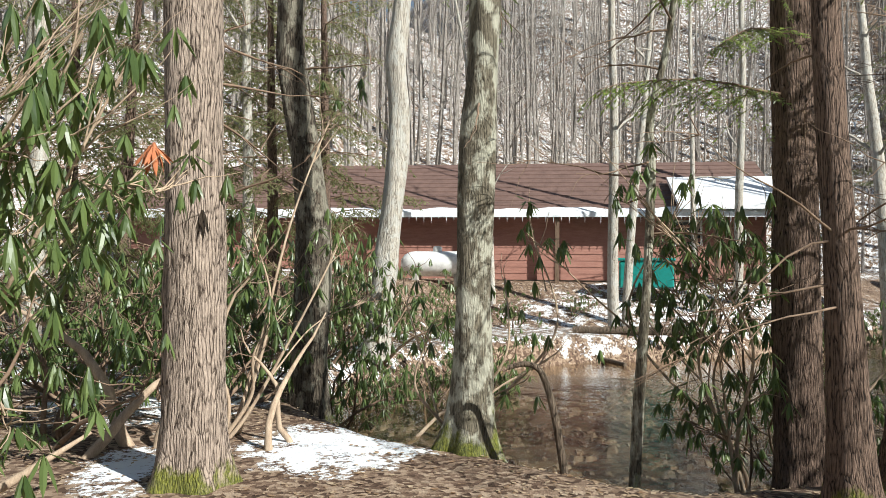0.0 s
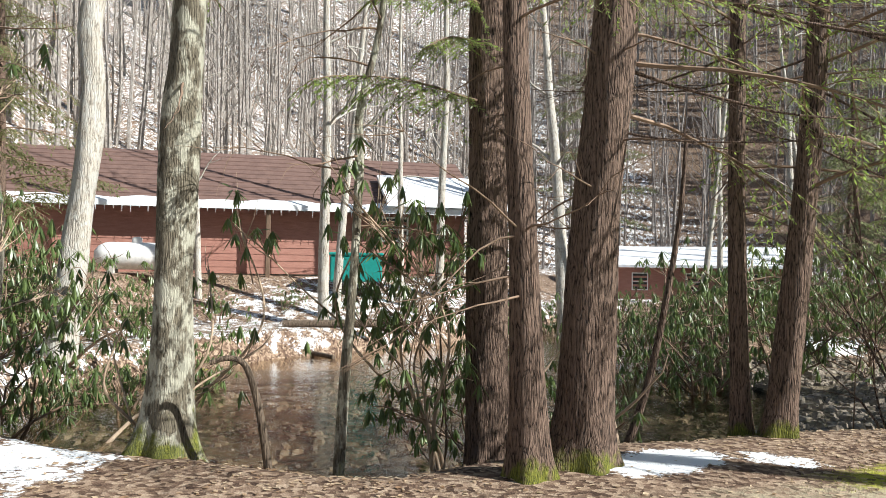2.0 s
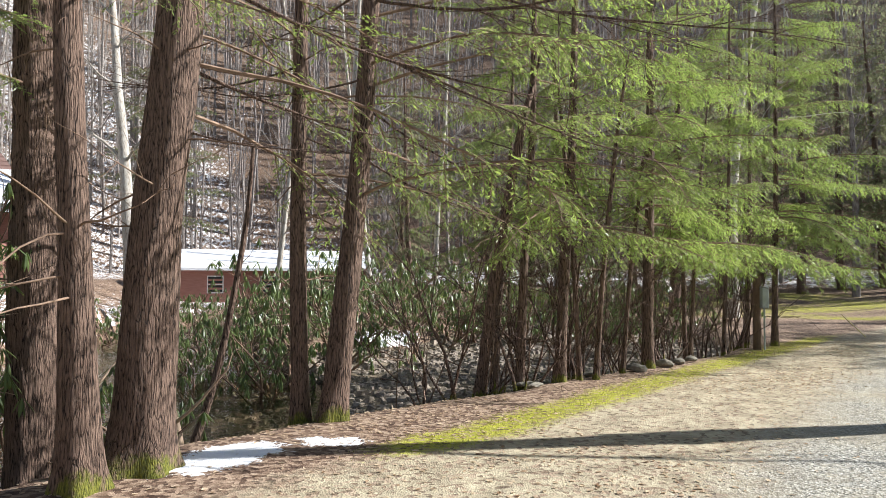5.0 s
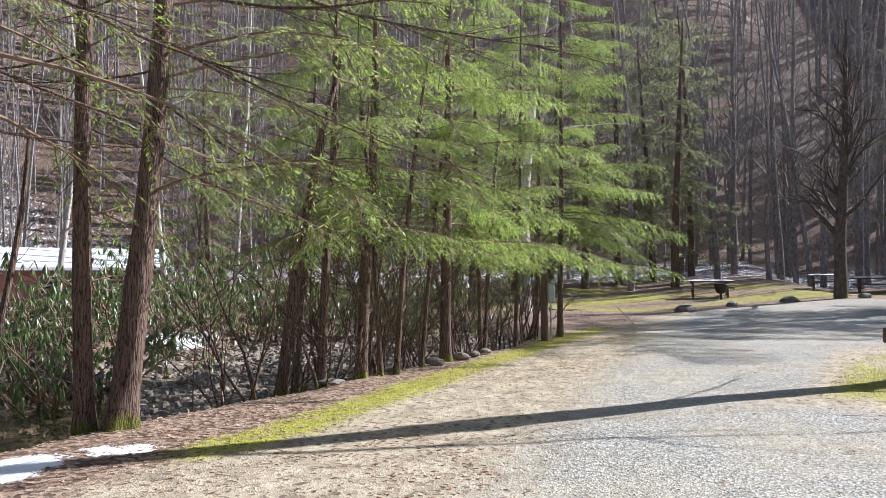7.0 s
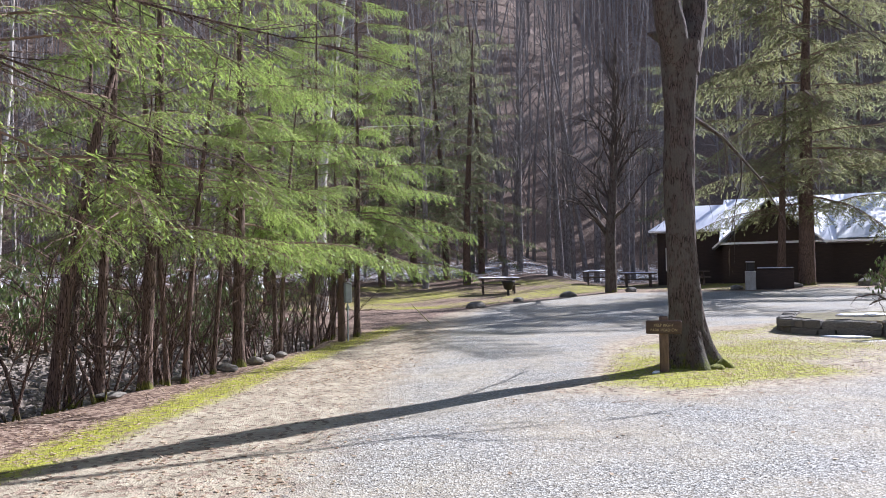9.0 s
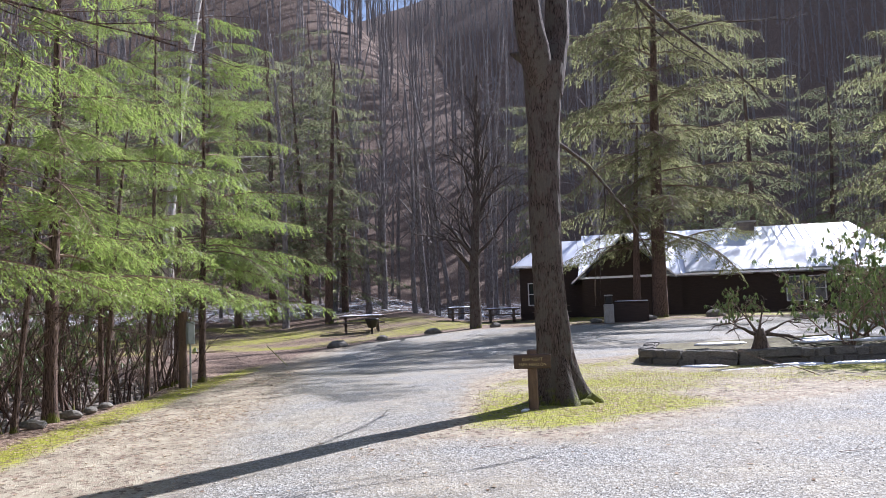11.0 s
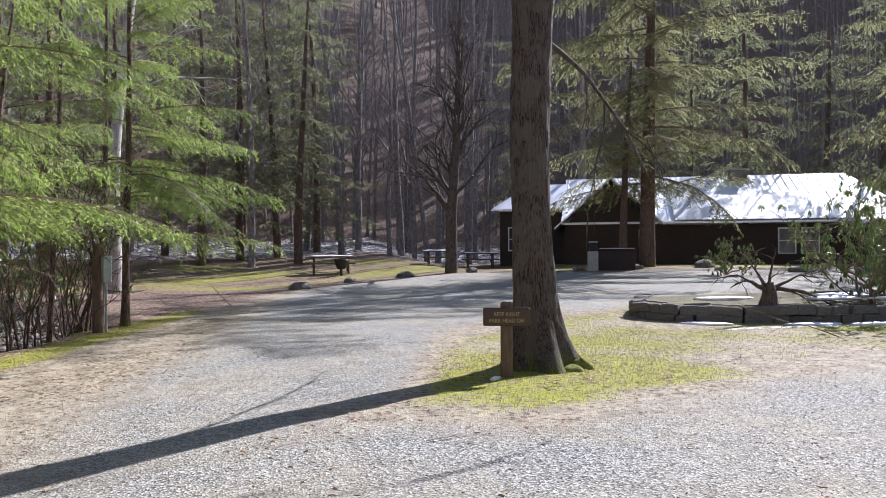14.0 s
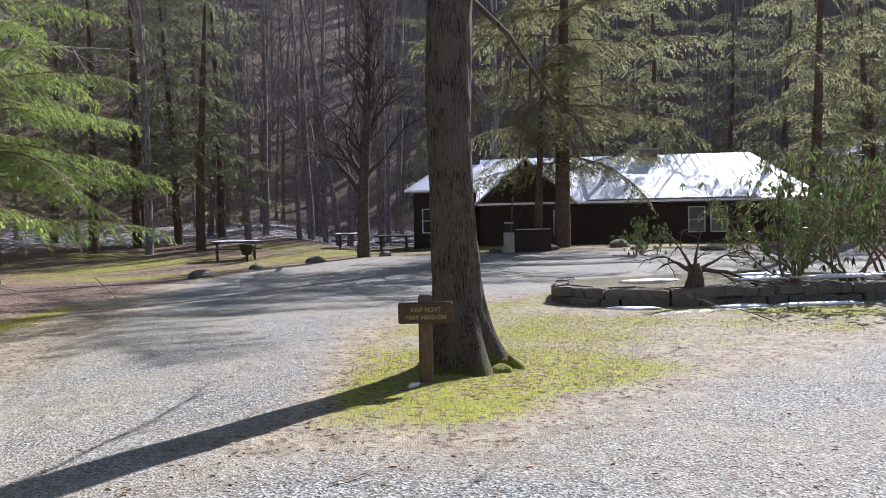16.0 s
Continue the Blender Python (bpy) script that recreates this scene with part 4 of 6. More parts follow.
evergreen(17.5, 36.4, 1, 17, 0.36, 3.3, 6.2, 42, "broad old hemlock shading the lodge roof", BRANCH_WIDE, slim=1.0, base=6.0)
evergreen(16.6, 36.9, 2, 9, 0.20, 3.0, 3.2, 24, "smaller hemlock beside the lodge", BRANCH_SUN)
evergreen(26.6, 32, 3, 13, 0.28, 1.6, 4.2, 34, "dense hemlock behind the planting bed", BRANCH_SUN)
evergreen(34.5, 36, 4, 12, 0.3, 2, 4.5, 34, "dense hemlock beyond the lodge", BRANCH_SUN)
EDGE = ((2.5, 52, 15, 3.5, 3.8), (-1.5, 48, 14, 3, 3.6), (-5, 44, 13, 2.2, 3.8), (-4, 55, 16, 4, 4), (-8, 38, 11, 2, 3.4), (-9.5, 50, 15, 3, 4), (20, 58, 16, 3, 4.2), (-5.4, 33.5, 10, 1.8, 2.8), (3.4, 47.5, 15, 2.5, 3.6), (0.4, 51, 17, 2.5, 4.2), (5.0, 55, 18, 3, 4.2), (-15, 44, 14, 2.5, 4), (-12, 41, 15, 2, 4.2))
DEEP = ((0.5, 60, 19, 3, 4.5), (-8, 60, 19, 3, 4.6), (33, 58, 18, 3, 4.5), (4.5, 70, 21, 3, 4.8), (38, 50, 16, 2, 4.4), (42, 42, 15, 2, 4.2), (30, 47, 17, 4, 4.6), (36, 43, 16, 4, 4.6))
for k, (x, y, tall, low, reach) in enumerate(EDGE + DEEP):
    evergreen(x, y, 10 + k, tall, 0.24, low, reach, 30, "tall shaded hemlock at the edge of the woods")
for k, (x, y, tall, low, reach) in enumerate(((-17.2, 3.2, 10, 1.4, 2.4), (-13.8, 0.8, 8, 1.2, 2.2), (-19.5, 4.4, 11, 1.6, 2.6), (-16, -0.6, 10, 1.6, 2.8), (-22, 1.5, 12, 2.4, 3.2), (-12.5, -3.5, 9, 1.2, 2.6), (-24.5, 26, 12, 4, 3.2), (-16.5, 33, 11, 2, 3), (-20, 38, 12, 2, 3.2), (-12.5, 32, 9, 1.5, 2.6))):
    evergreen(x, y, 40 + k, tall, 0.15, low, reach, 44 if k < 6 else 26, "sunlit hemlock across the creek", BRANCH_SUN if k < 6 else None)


# far woods on the slopes: too many to count
def far_tree(seed):
    """A bare tree of height one, light enough for a whole hillside."""
    rr = np.random.default_rng(seed)
    sh = Shape()
    pts = limb(sh, (0, 0, -0.02), (rr.normal(0, 0.02), rr.normal(0, 0.02), 1), 1.0, 0.0085, rr, -0.1, 0.02, 5, 8)
    for q in range(17):
        s = 0.2 + 0.78 * (q + rr.random()) / 17
        k = min(int(s * 8), 7)
        a = rr.uniform(0, 6.28)
        ln = rr.uniform(0.12, 0.26) * (1.2 - s)
        lp = limb(sh, pts[k] + (pts[k + 1] - pts[k]) * (s * 8 - k), (math.cos(a), math.sin(a), rr.uniform(0.5, 1.6)), ln, 0.0030 * (1.25 - s), rr, -0.2, 0.16, 3, 2)
        limb(sh, lp[1], rr.normal(0, 0.6, 3) + (lp[-1] - lp[0]) / ln + (0, 0, 0.4), ln * 0.6, 0.0013, rr, 0, 0.15, 3, 2)
    return sh


def woods(name, label, places, seed, mat):
    rr = np.random.default_rng(seed)
    kinds = []
    for k in range(7):
        s = far_tree(seed * 10 + k)
        kinds.append([(np.concatenate(s.v), s.f)])
    sh = Shape()
    for x, y, tall in places:
        a, z = rr.uniform(0, 6.28), gz(x, y)
        c, s = math.cos(a), math.sin(a)
        m = np.array([[c, -s, 0], [s, c, 0], [rr.normal(0, 0.02), rr.normal(0, 0.02), 1]])
        fat = rr.uniform(0.6, 1.15)
        for v, fs in kinds[int(rr.integers(7))]:
            n0 = sh.n
            sh.v.append((v * (fat, fat, 1)) @ m * tall + (x, y, z))
            sh.n += len(v)
            for f, slot in fs:
                sh.f.append((f + n0, slot))
    return solo(name, sh, mat, label, "woods", False, kind="stuff")


rr = np.random.default_rng(12)
places = []
while len(places) < 900:
    d, a = 36 + 92 * rr.random() ** 0.8, radians(rr.uniform(48, 122))
    x, y = -d * math.sin(a) - 0.3, 3.5 + d * math.cos(a)
    if float(beyond(x, y)) > 17 and not (-42 < x < -20 and -8 < y < 24):
        places.append((x, y, rr.uniform(14, 23)))
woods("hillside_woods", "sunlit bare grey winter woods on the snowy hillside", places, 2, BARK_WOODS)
places = []
while len(places) < 1300:
    d, a = 42 + 130 * rr.random() ** 0.8, radians(rr.uniform(-70, 50))
    x, y = -d * math.sin(a), 5 + d * math.cos(a)
    if (y > 55 or x < -14 or x > 40) and float(beyond(x, y)) < 60 and float(corridor(np.array(x), np.array(y), MAIN)) > 1 and not (-36 < x < -20 and 30 < y < 46):
        places.append((x, y, rr.uniform(14, 23)))
while len(places) < 1550:
    d, a = 60 + 65 * rr.random(), radians(rr.uniform(8, 52))
    x, y = -d * math.sin(a), 5 + d * math.cos(a)
    if float(corridor(np.array(x), np.array(y), MAIN)) > 1:
        places.append((x, y, rr.uniform(15, 23)))
# the valley's shade is partly in this darker bark colour
woods("valley_woods", "shaded bare winter woods behind the meadow", places, 3, BARK_WOODS_SHADED)


# ---- rhododendrons ----
def whorl(leaves, p, rr, leaf):
    """A ring of long leaves that hang from the end of a twig."""
    n = int(rr.integers(5, 9))
    ang = np.linspace(0, 6.28, n, endpoint=False) + rr.uniform(0, 1)
    sag = rr.uniform(-3.2, -0.9)
    way = np.stack([np.cos(ang), np.sin(ang), sag + rr.normal(0, 0.6, n)], -1)
    way /= np.linalg.norm(way, axis=1, keepdims=True)
    sd = np.cross(way, (0, 0, 1.0))
    sd /= np.linalg.norm(sd, axis=1, keepdims=True) + 1e-9
    up = np.cross(sd, way)
    ln, wd = (rr.uniform(0.8, 1.35, n) * leaf)[:, None], (rr.uniform(0.085, 0.12, n) * leaf)[:, None]
    at = p + way * 0.015
    a1, a2, tip = at + way * ln * 0.35, at + way * ln * 0.72 - up * ln * 0.03, at + way * ln - up * ln * 0.1
    v = np.stack([at, a1 + sd * wd - up * wd * 0.5, a1, a1 - sd * wd - up * wd * 0.5, a2 + sd * wd * 0.85 - up * wd * 0.5, a2, a2 - sd * wd * 0.85 - up * wd * 0.5, tip], 1)
    o = (np.arange(n) * 8)[:, None]
    k0 = leaves.n
    leaves.v.append(v.reshape(-1, 3))
    leaves.n += 8 * n
    leaves.f.append((np.concatenate([o + [1, 2, 5, 4], o + [2, 3, 6, 5]]) + k0, 0))
    leaves.f.append((np.concatenate([o + [0, 2, 1], o + [0, 3, 2], o + [4, 5, 7], o + [5, 6, 7]]) + k0, 0))


def rhododendron(seed, tall, wide, whorls, leaf=0.13, fan=1.0):
    """Crooked stems, and whorls of long drooping leaves at their ends."""
    rr = np.random.default_rng(seed)
    stems, leaves = Shape(), Shape()
    tips = []
    for q in range(6):
        a = rr.uniform(0, 6.28)
        base = (rr.normal(0, 0.12), rr.normal(0, 0.12), -0.1)
        pts = limb(stems, base, (math.cos(a) * 0.8 * fan, math.sin(a) * 0.8 * fan, 0.9), tall * rr.uniform(0.8, 1.15), 0.03, rr, -0.3, 0.2, 6, 9)
        for w in range(max(whorls // 6, 2)):
            k = int(rr.integers(4, 10))
            d = np.array([rr.normal(0, 0.8), rr.normal(0, 0.8), rr.uniform(0, 0.8)])
            tp = limb(stems, pts[k], d, wide * rr.uniform(0.15, 0.5), 0.008, rr, -0.1, 0.2, 4, 5)
            tips.append((tp[-1], tp[-1] - tp[-2]))
            if rr.random() < 0.4:
                tips.append((tp[3] + rr.normal(0, 0.05, 3), rr.normal(0, 1, 3)))
    for p, d in tips:
        whorl(leaves, p, rr, leaf)
    return stems.mesh("stem_frame", TWIG), leaves.mesh("foliage", RHODO, False)


BUSHES = [rhododendron(100 + k, 1.7, 1.5, 60, 0.155) for k in range(4)]
NEAR_BANK = [(-7.9, 2.7, 1.0), (-8.2, 1.8, 1.2), (-7.2, 1.5, 1.1), (-9.6, 2.2, 1.3), (-10.2, 3.2, 0.9), (-11, 2.6, 1.2), (-12.2, 4.4, 0.9), (-12.6, 5.0, 0.75), (-13.4, 4.2, 1.1), (-14.2, 5.9, 0.9), (-15.4, 6.3, 0.8), (-15.2, 4.6, 1.1), (-16.4, 7.0, 0.75), (-6.9, 8.9, 1.0), (-6.4, 9.2, 0.9), (-6.6, 8.3, 0.8), (-7.0, 0.7, 1.2), (-11.9, 4.6, 0.95), (-12.0, 5.6, 0.85), (-12.8, 6.2, 0.8), (-13.5, 6.9, 0.75), (-14.0, 5.0, 1.0), (-10.6, 3.9, 0.9), (-13.0, 3.6, 1.1), (-9.8, 1.2, 1.2), (-12.4, 2.2, 1.2), (-15.0, 7.6, 0.6), (-16.2, 5.4, 0.9), (-18.6, 7.8, 0.7), (-20.3, 9.4, 0.6), (-8.9, 2.9, 0.9)]
FAR_BANK = [(-9.8, 15.5, 1.1), (-10.6, 17.0, 1.3), (-11.8, 18.5, 1.3), (-10.2, 18.8, 1.2), (-12.2, 20.5, 1.4), (-10.0, 20.8, 1.2), (-11, 22.5, 1.4), (-9.8, 23.2, 1.3), (-12.4, 23.0, 1.3), (-8.2, 24.5, 1.2), (-10.5, 25.5, 1.4), (-14.2, 22.5, 1.3), (-5.5, 24.8, 1.2), (-6.8, 26.5, 1.4),
          (-20.2, 20.5, 1.4), (-19.0, 22.0, 1.3), (-21.5, 22.5, 1.3), (-22, 19.6, 1.2), (-21, 15.6, 0.7), (-20.8, 11.3, 0.6), (-23, 27, 1.3), (-24, 30, 1.3), (-21.5, 26.0, 1.1), (-16.5, 31, 1.2), (-4.6, 20.8, 1.0), (-5.2, 22.6, 1.1), (-12.6, 0.5, 1.3), (-15, 1.8, 1.3), (-17.6, 4.6, 1.2), (-9.2, 14.6, 1.0), (-9.0, 16.4, 1.1), (-10.4, 14.2, 0.9), (-9.6, 17.6, 1.3), (-11.2, 16.0, 1.2), (-10.8, 19.8, 1.3), (-9.4, 21.8, 1.2), (-9.0, 19.6, 1.1), (-11.4, 24.2, 1.4), (-8.8, 25.8, 1.3), (-7.4, 25.2, 1.2), (-13.2, 19.4, 1.3), (-9.4, 24.0, 1.2), (-12.8, 16.8, 1.2), (-4.4, 23.6, 1.0), (-3.8, 25.6, 1.1), (-5.8, 27.8, 1.3), (-19.6, 18.6, 1.1), (-20.6, 17.4, 1.0), (-18.4, 21.0, 1.2)]
size = np.random.default_rng(92)
for k, (x, y, s) in enumerate(NEAR_BANK + FAR_BANK):
    s *= size.uniform(0.68, 1.2)
    ob = thing("rhododendron_bush", "glossy dark green rhododendron with drooping long leaves", "bush", x, y, gz(x, y), 67 * k, "rhododendrons by the creek")
    stem_mesh, leaf_mesh = BUSHES[k % 4]
    for nm, me in (("stem_frame", stem_mesh), ("foliage", leaf_mesh)):
        part(nm, me, None, ob, m=Matrix.Scale(s, 4))
# tall leggy ones whose leaf rings hang before the trunks and over the water
def reaching_rhododendron(label, x, y, targets, leaf, per, seed, thick=0.022, wood=DEADWOOD):
    rr = np.random.default_rng(seed)
    z = gz(x, y)
    ob = thing("rhododendron_bush", label, "bush", x, y, z)
    leaves = Shape()
    mains = []
    for tx, ty, tz in targets:
        end = np.array((tx - x, ty - y, tz - z))
        mid = end * 0.55 + (rr.normal(0, 0.2), rr.normal(0, 0.2), 0.15)
        sh = Shape()
        if len(mains) < 5:
            line = bend([(rr.normal(0, 0.06), rr.normal(0, 0.06), -0.1), end * 0.22 + rr.normal(0, 0.08, 3), mid, end], 24)
            mains.append(line)
            sh.tube(line, np.linspace(thick, 0.005, 24), 7)
        else:
            near = min(mains, key=lambda c: float(np.linalg.norm(c[-6] - end)))
            start = near[int(rr.integers(10, 20))]
            mid = (start + end) * 0.5 + rr.normal(0, 0.07, 3) + (0, 0, 0.06)
            sh.tube(bend([start, mid, end], 16), np.linspace(thick * 0.45, 0.004, 16), 6)
        for q in range(per):
            p = end + rr.normal(0, 0.14, 3)
            limb(sh, mid + (end - mid) * rr.uniform(0.4, 0.95), p - mid, float(np.linalg.norm(p - mid)) * 0.5, 0.006, rr, 0, 0.15, 4, 5)
            whorl(leaves, p, rr, leaf)
        part("stem", sh, wood, ob)
    part("foliage", leaves.mesh("foliage", RHODO, False), None, ob)


reaching_rhododendron("tall leggy rhododendron with sunlit drooping leaf whorls", -4.75, 1.25, [(-3.55, 2.5, 2.42), (-3.78, 2.66, 2.45), (-4.0, 2.8, 2.4), (-3.45, 2.5, 2.15), (-3.6, 2.6, 2.05), (-3.45, 2.48, 1.9), (-4.85, 2.72, 1.95), (-5.12, 2.95, 1.98), (-4.8, 2.66, 1.9), (-3.55, 2.4, 1.7), (-4.45, 2.45, 1.85), (-3.75, 2.3, 1.45), (-5.0, 2.3, 1.5), (-4.4, 2.2, 1.3)], 0.15, 6, 61)
reaching_rhododendron("rhododendron stems reaching over the bank behind the trunk", -7.2, 3.0, [(-6.8, 3.3, 1.5), (-7.3, 4.0, 1.75), (-7.8, 4.0, 3.2), (-7.0, 3.5, 1.1), (-7.5, 3.2, 1.8), (-7.3, 2.6, 1.5), (-8.0, 4.4, 1.2)], 0.14, 6, 62)
reaching_rhododendron("rhododendron leaning over the water beside the thin tree", -6.15, 7.3, [(-5.6, 6.0, 2.1), (-5.6, 6.45, 2.05), (-5.7, 6.9, 1.55), (-5.7, 6.8, 0.8), (-5.8, 7.1, 1.2), (-6.3, 5.6, 1.65), (-5.75, 7.3, 0.55), (-6.0, 6.4, 1.0), (-5.9, 7.6, 1.6), (-6.2, 6.9, 1.9), (-5.6, 6.7, 1.75)], 0.13, 7, 63)
rr = np.random.default_rng(67)
reaching_rhododendron("dense rhododendron hanging over the creek before the rough trunk", -6.35, 7.45, [(-6.15 + rr.normal(0, 0.2), 7.05 + rr.uniform(-0.6, 0.55), rr.uniform(0.25, 2.25)) for q in range(20)], 0.135, 7, 68, 0.010, TWIG)
reaching_rhododendron("rhododendron with bright sunlit leaves beside the pale trunk", -5.0, 0.9, [(-4.0 + rr.normal(0, 0.4), 1.9 + rr.uniform(-0.5, 0.7), rr.uniform(0.7, 2.6)) for q in range(20)], 0.16, 5, 69)
reaching_rhododendron("leafy rhododendron twigs beside the mossy tree", -6.9, 5.1, [(-6.5, 5.5, 0.55), (-6.4, 5.7, 0.75), (-6.7, 4.7, 0.9), (-6.8, 5.4, 1.4), (-6.6, 5.6, 1.75), (-6.9, 4.5, 1.3)], 0.13, 4, 70)
st, lf = rhododendron(142, 2.3, 1.6, 120, 0.14, 1.0)
for x, y, s, a in ((12.0, 18.4, 0.85, 0), (13.3, 18.2, 1.05, 80), (14.8, 18.6, 1.15, 200), (13.9, 20.0, 1.05, 140), (15.8, 19.4, 1.3, 300)):
    ob = thing("rhododendron_shrub", "open crooked-stemmed rhododendron in the stone planting bed", "shrub", x, y, gz(x, y) + 0.2, a, "shrubs in the stone bed")
    part("stem_frame", st, None, ob, m=Matrix.Scale(s, 4))
    part("foliage", lf, None, ob, m=Matrix.Scale(s, 4))
st, lf = rhododendron(143, 1.5, 1.1, 110, 0.14, 0.7)
ob = thing("rhododendron_shrub", "rounded leafy shrub standing before the lodge wall", "shrub", 17.4, 30.6, gz(17.4, 30.6), 40)
part("stem_frame", st, None, ob)
part("foliage", lf, None, ob)
gnarl = thing("gnarled_stump", "gnarled bare twisted shrub stump with spreading stems", "stump", 10.0, 18.5, gz(10.0, 18.5) + 0.25)
rr = np.random.default_rng(88)
part("stump", Shape().tube(bend([(0, 0, -0.1), (0.03, 0, 0.2), (0.0, 0.02, 0.45)], 14), np.linspace(0.17, 0.11, 14), 14, rough=ridged(21, 0.08, 0.3, 4, 0.12)), BARK_LOG, gnarl)
for w, ln, rad in (((-1, -0.1, 0.55), 0.9, 0.05), ((-0.7, 0.1, 0.9), 0.7, 0.04), ((1, 0, 0.5), 1.1, 0.055), ((0.8, -0.2, 0.3), 0.9, 0.04), ((0.2, 0, 1), 0.6, 0.04)):
    sh = Shape()
    twiggy(sh, (0, 0, 0.32), w, ln, rad, rr, 2, 6, 0.5)
    part("stem", sh, BARK_LOG, gnarl)
dead = Shape()
rr = np.random.default_rng(66)
for q in range(3):
    whorl(dead, np.array((-5.0, 2.78, 2.2)) + rr.normal(0, 0.05, 3), rr, 0.16)
solo("withered_whorl", dead, emboss_free("rust_leaf", (0.50, 0.17, 0.07), 0.7), "rust-red dead rhododendron leaves hanging from a twig", "dead leaf", False)
# crooked pale stems under the thicket
rr = np.random.default_rng(31)
for k, (x, y, w, ln, rad) in enumerate(((-6.6, 2.0, (-0.2, 0.7, 0.9), 1.6, 0.05), (-7.0, 2.3, (0.1, -0.3, 1), 1.9, 0.06), (-6.9, 2.5, (0, 0.2, 1), 1.7, 0.04), (-6.6, 3.4, (-0.3, 0.1, 1), 1.5, 0.035), (-6.9, 3.6, (0.1, -0.5, 0.9), 1.2, 0.03), (-9.6, 4.6, (-0.5, 0.6, 1.1), 2.3, 0.035), (-9.5, 4.7, (-0.2, 1.0, 0.35), 1.6, 0.03), (-4.9, 1.2, (-0.5, 0.6, 0.25), 1.4, 0.06), (-6.3, 8.6, (0.2, -0.8, 0.9), 1.5, 0.03), (-6.1, 8.8, (0.1, -0.3, 1), 1.8, 0.03), (-6.0, 8.2, (-0.1, 0.2, 1), 1.8, 0.025))):
    sh = Shape()
    limb(sh, (0, 0, -0.08), w, ln, rad, rr, 0, 0.22, 8, 10)
    solo("crooked_stem", sh, DEADWOOD, "pale crooked bare rhododendron stem", "stem", group="bare stems on the bank", m=pose(x, y, gz(x, y)))
sh = Shape().tube(bend([(0, 0, -0.1), (0.24, 0.22, 0.95), (0.43, 0.4, 2.4), (0.5, 0.45, 3.4)], 30), np.linspace(0.05, 0.018, 30), 8)
solo("leaning_pole_tree", sh, BARK_PINE, "thin dead leaning stem above the creek", "tree", m=pose(-6.22, 9.59, gz(-6.22, 9.59)))
sh = Shape().tube(bend([(0, 0, -0.1), (0.02, -0.02, 0.25), (0.0, -0.06, 0.55)], 14), np.linspace(0.07, 0.03, 14), 9, rough=ridged(4, 0.05, 0.3, 3, 0.1))
solo("broken_stump", sh, DEADWOOD, "short broken grey stump", "stump", m=pose(-5.9, 9.2, gz(-5.9, 9.2)))
log = thing("mossy_log", "old log with a moss-covered end lying on the snowy bank", "log", -15.6, 8.2, gz(-15.6, 8.2) + 0.12, 58)
part("log_body", Shape().tube(bend([(-0.6, 0, 0), (0.8, 0.05, 0.04), (2.2, 0, 0.1)], 30), np.linspace(0.16, 0.12, 30), 16, rough=ridged(9, 0.03, 0, 4, 0.05)), BARK_LOG, log)
part("moss_patch", Shape().tube(bend([(-0.62, 0, 0.03), (-0.5, 0, 0.04), (-0.3, 0, 0.035)], 8), np.array((0.05, 0.14, 0.165, 0.17, 0.17, 0.168, 0.16, 0.12)), 14, rough=ridged(12, 0.05, 0, 4, 0.08)), MOSS, log, "bright green moss")


rr = np.random.default_rng(55)
for k, (x, y, a, ln, rad) in enumerate(((-14.7, 8.0, 50, 2.4, 0.09), (-16.6, 9.6, 40, 3.0, 0.11), (-17.8, 11.6, 60, 2.6, 0.10), (-17.2, 10.6, 20, 1.8, 0.07), (-18.6, 12.6, 75, 2.2, 0.08), (-16.0, 9.4, 80, 1.6, 0.06))):
    sh = Shape().tube(bend([(-ln / 2, 0, 0), (0, rr.normal(0, 0.12), 0.03), (ln / 2, 0, 0.02)], 20), np.linspace(rad, rad * 0.7, 20), 10, rough=ridged(60 + k, 0.04, 0, 4, 0.06))
    solo("driftwood_log", sh, BARK_LOG, "dark weathered log lying along the snowy shore", "log", group="logs on the far shore", m=pose(x, y, gz(x, y) + rad * 0.6, 0, 0, a))


# ---- red cabin ----
def boards(parent, length, z0, z1, mat, m, step=0.2, lap=0.02, gaps=()):
    """Lapped wall boards along +x, facing -y; gaps are stretches of x left open."""
    rows = int((z1 - z0) / step)
    cuts = sorted(gaps)
    for q in range(rows):
        a = 0.0
        spans = []
        for g0, g1, h0, h1 in cuts:
            if z0 + q * step < h1 and z0 + (q + 1) * step > h0:
                spans.append((a, g0))
                a = g1
        spans.append((a, length))
        for s0, s1 in spans:
            if s1 - s0 < 0.05:
                continue
            za, zb = z0 + q * step, z0 + (q + 1) * step
            v = [(s0, -lap, za), (s1, -lap, za), (s1, -0.004, zb), (s0, -0.004, zb), (s0, 0.03, za), (s1, 0.03, za), (s1, 0.03, zb), (s0, 0.03, zb)]
            f = [[0, 1, 2, 3], [5, 4, 7, 6], [4, 5, 1, 0], [3, 2, 6, 7], [4, 0, 3, 7], [1, 5, 6, 2]]
            ob = part("board", Shape().add(v, f), mat, parent, smooth=False)
            ob.matrix_basis = m


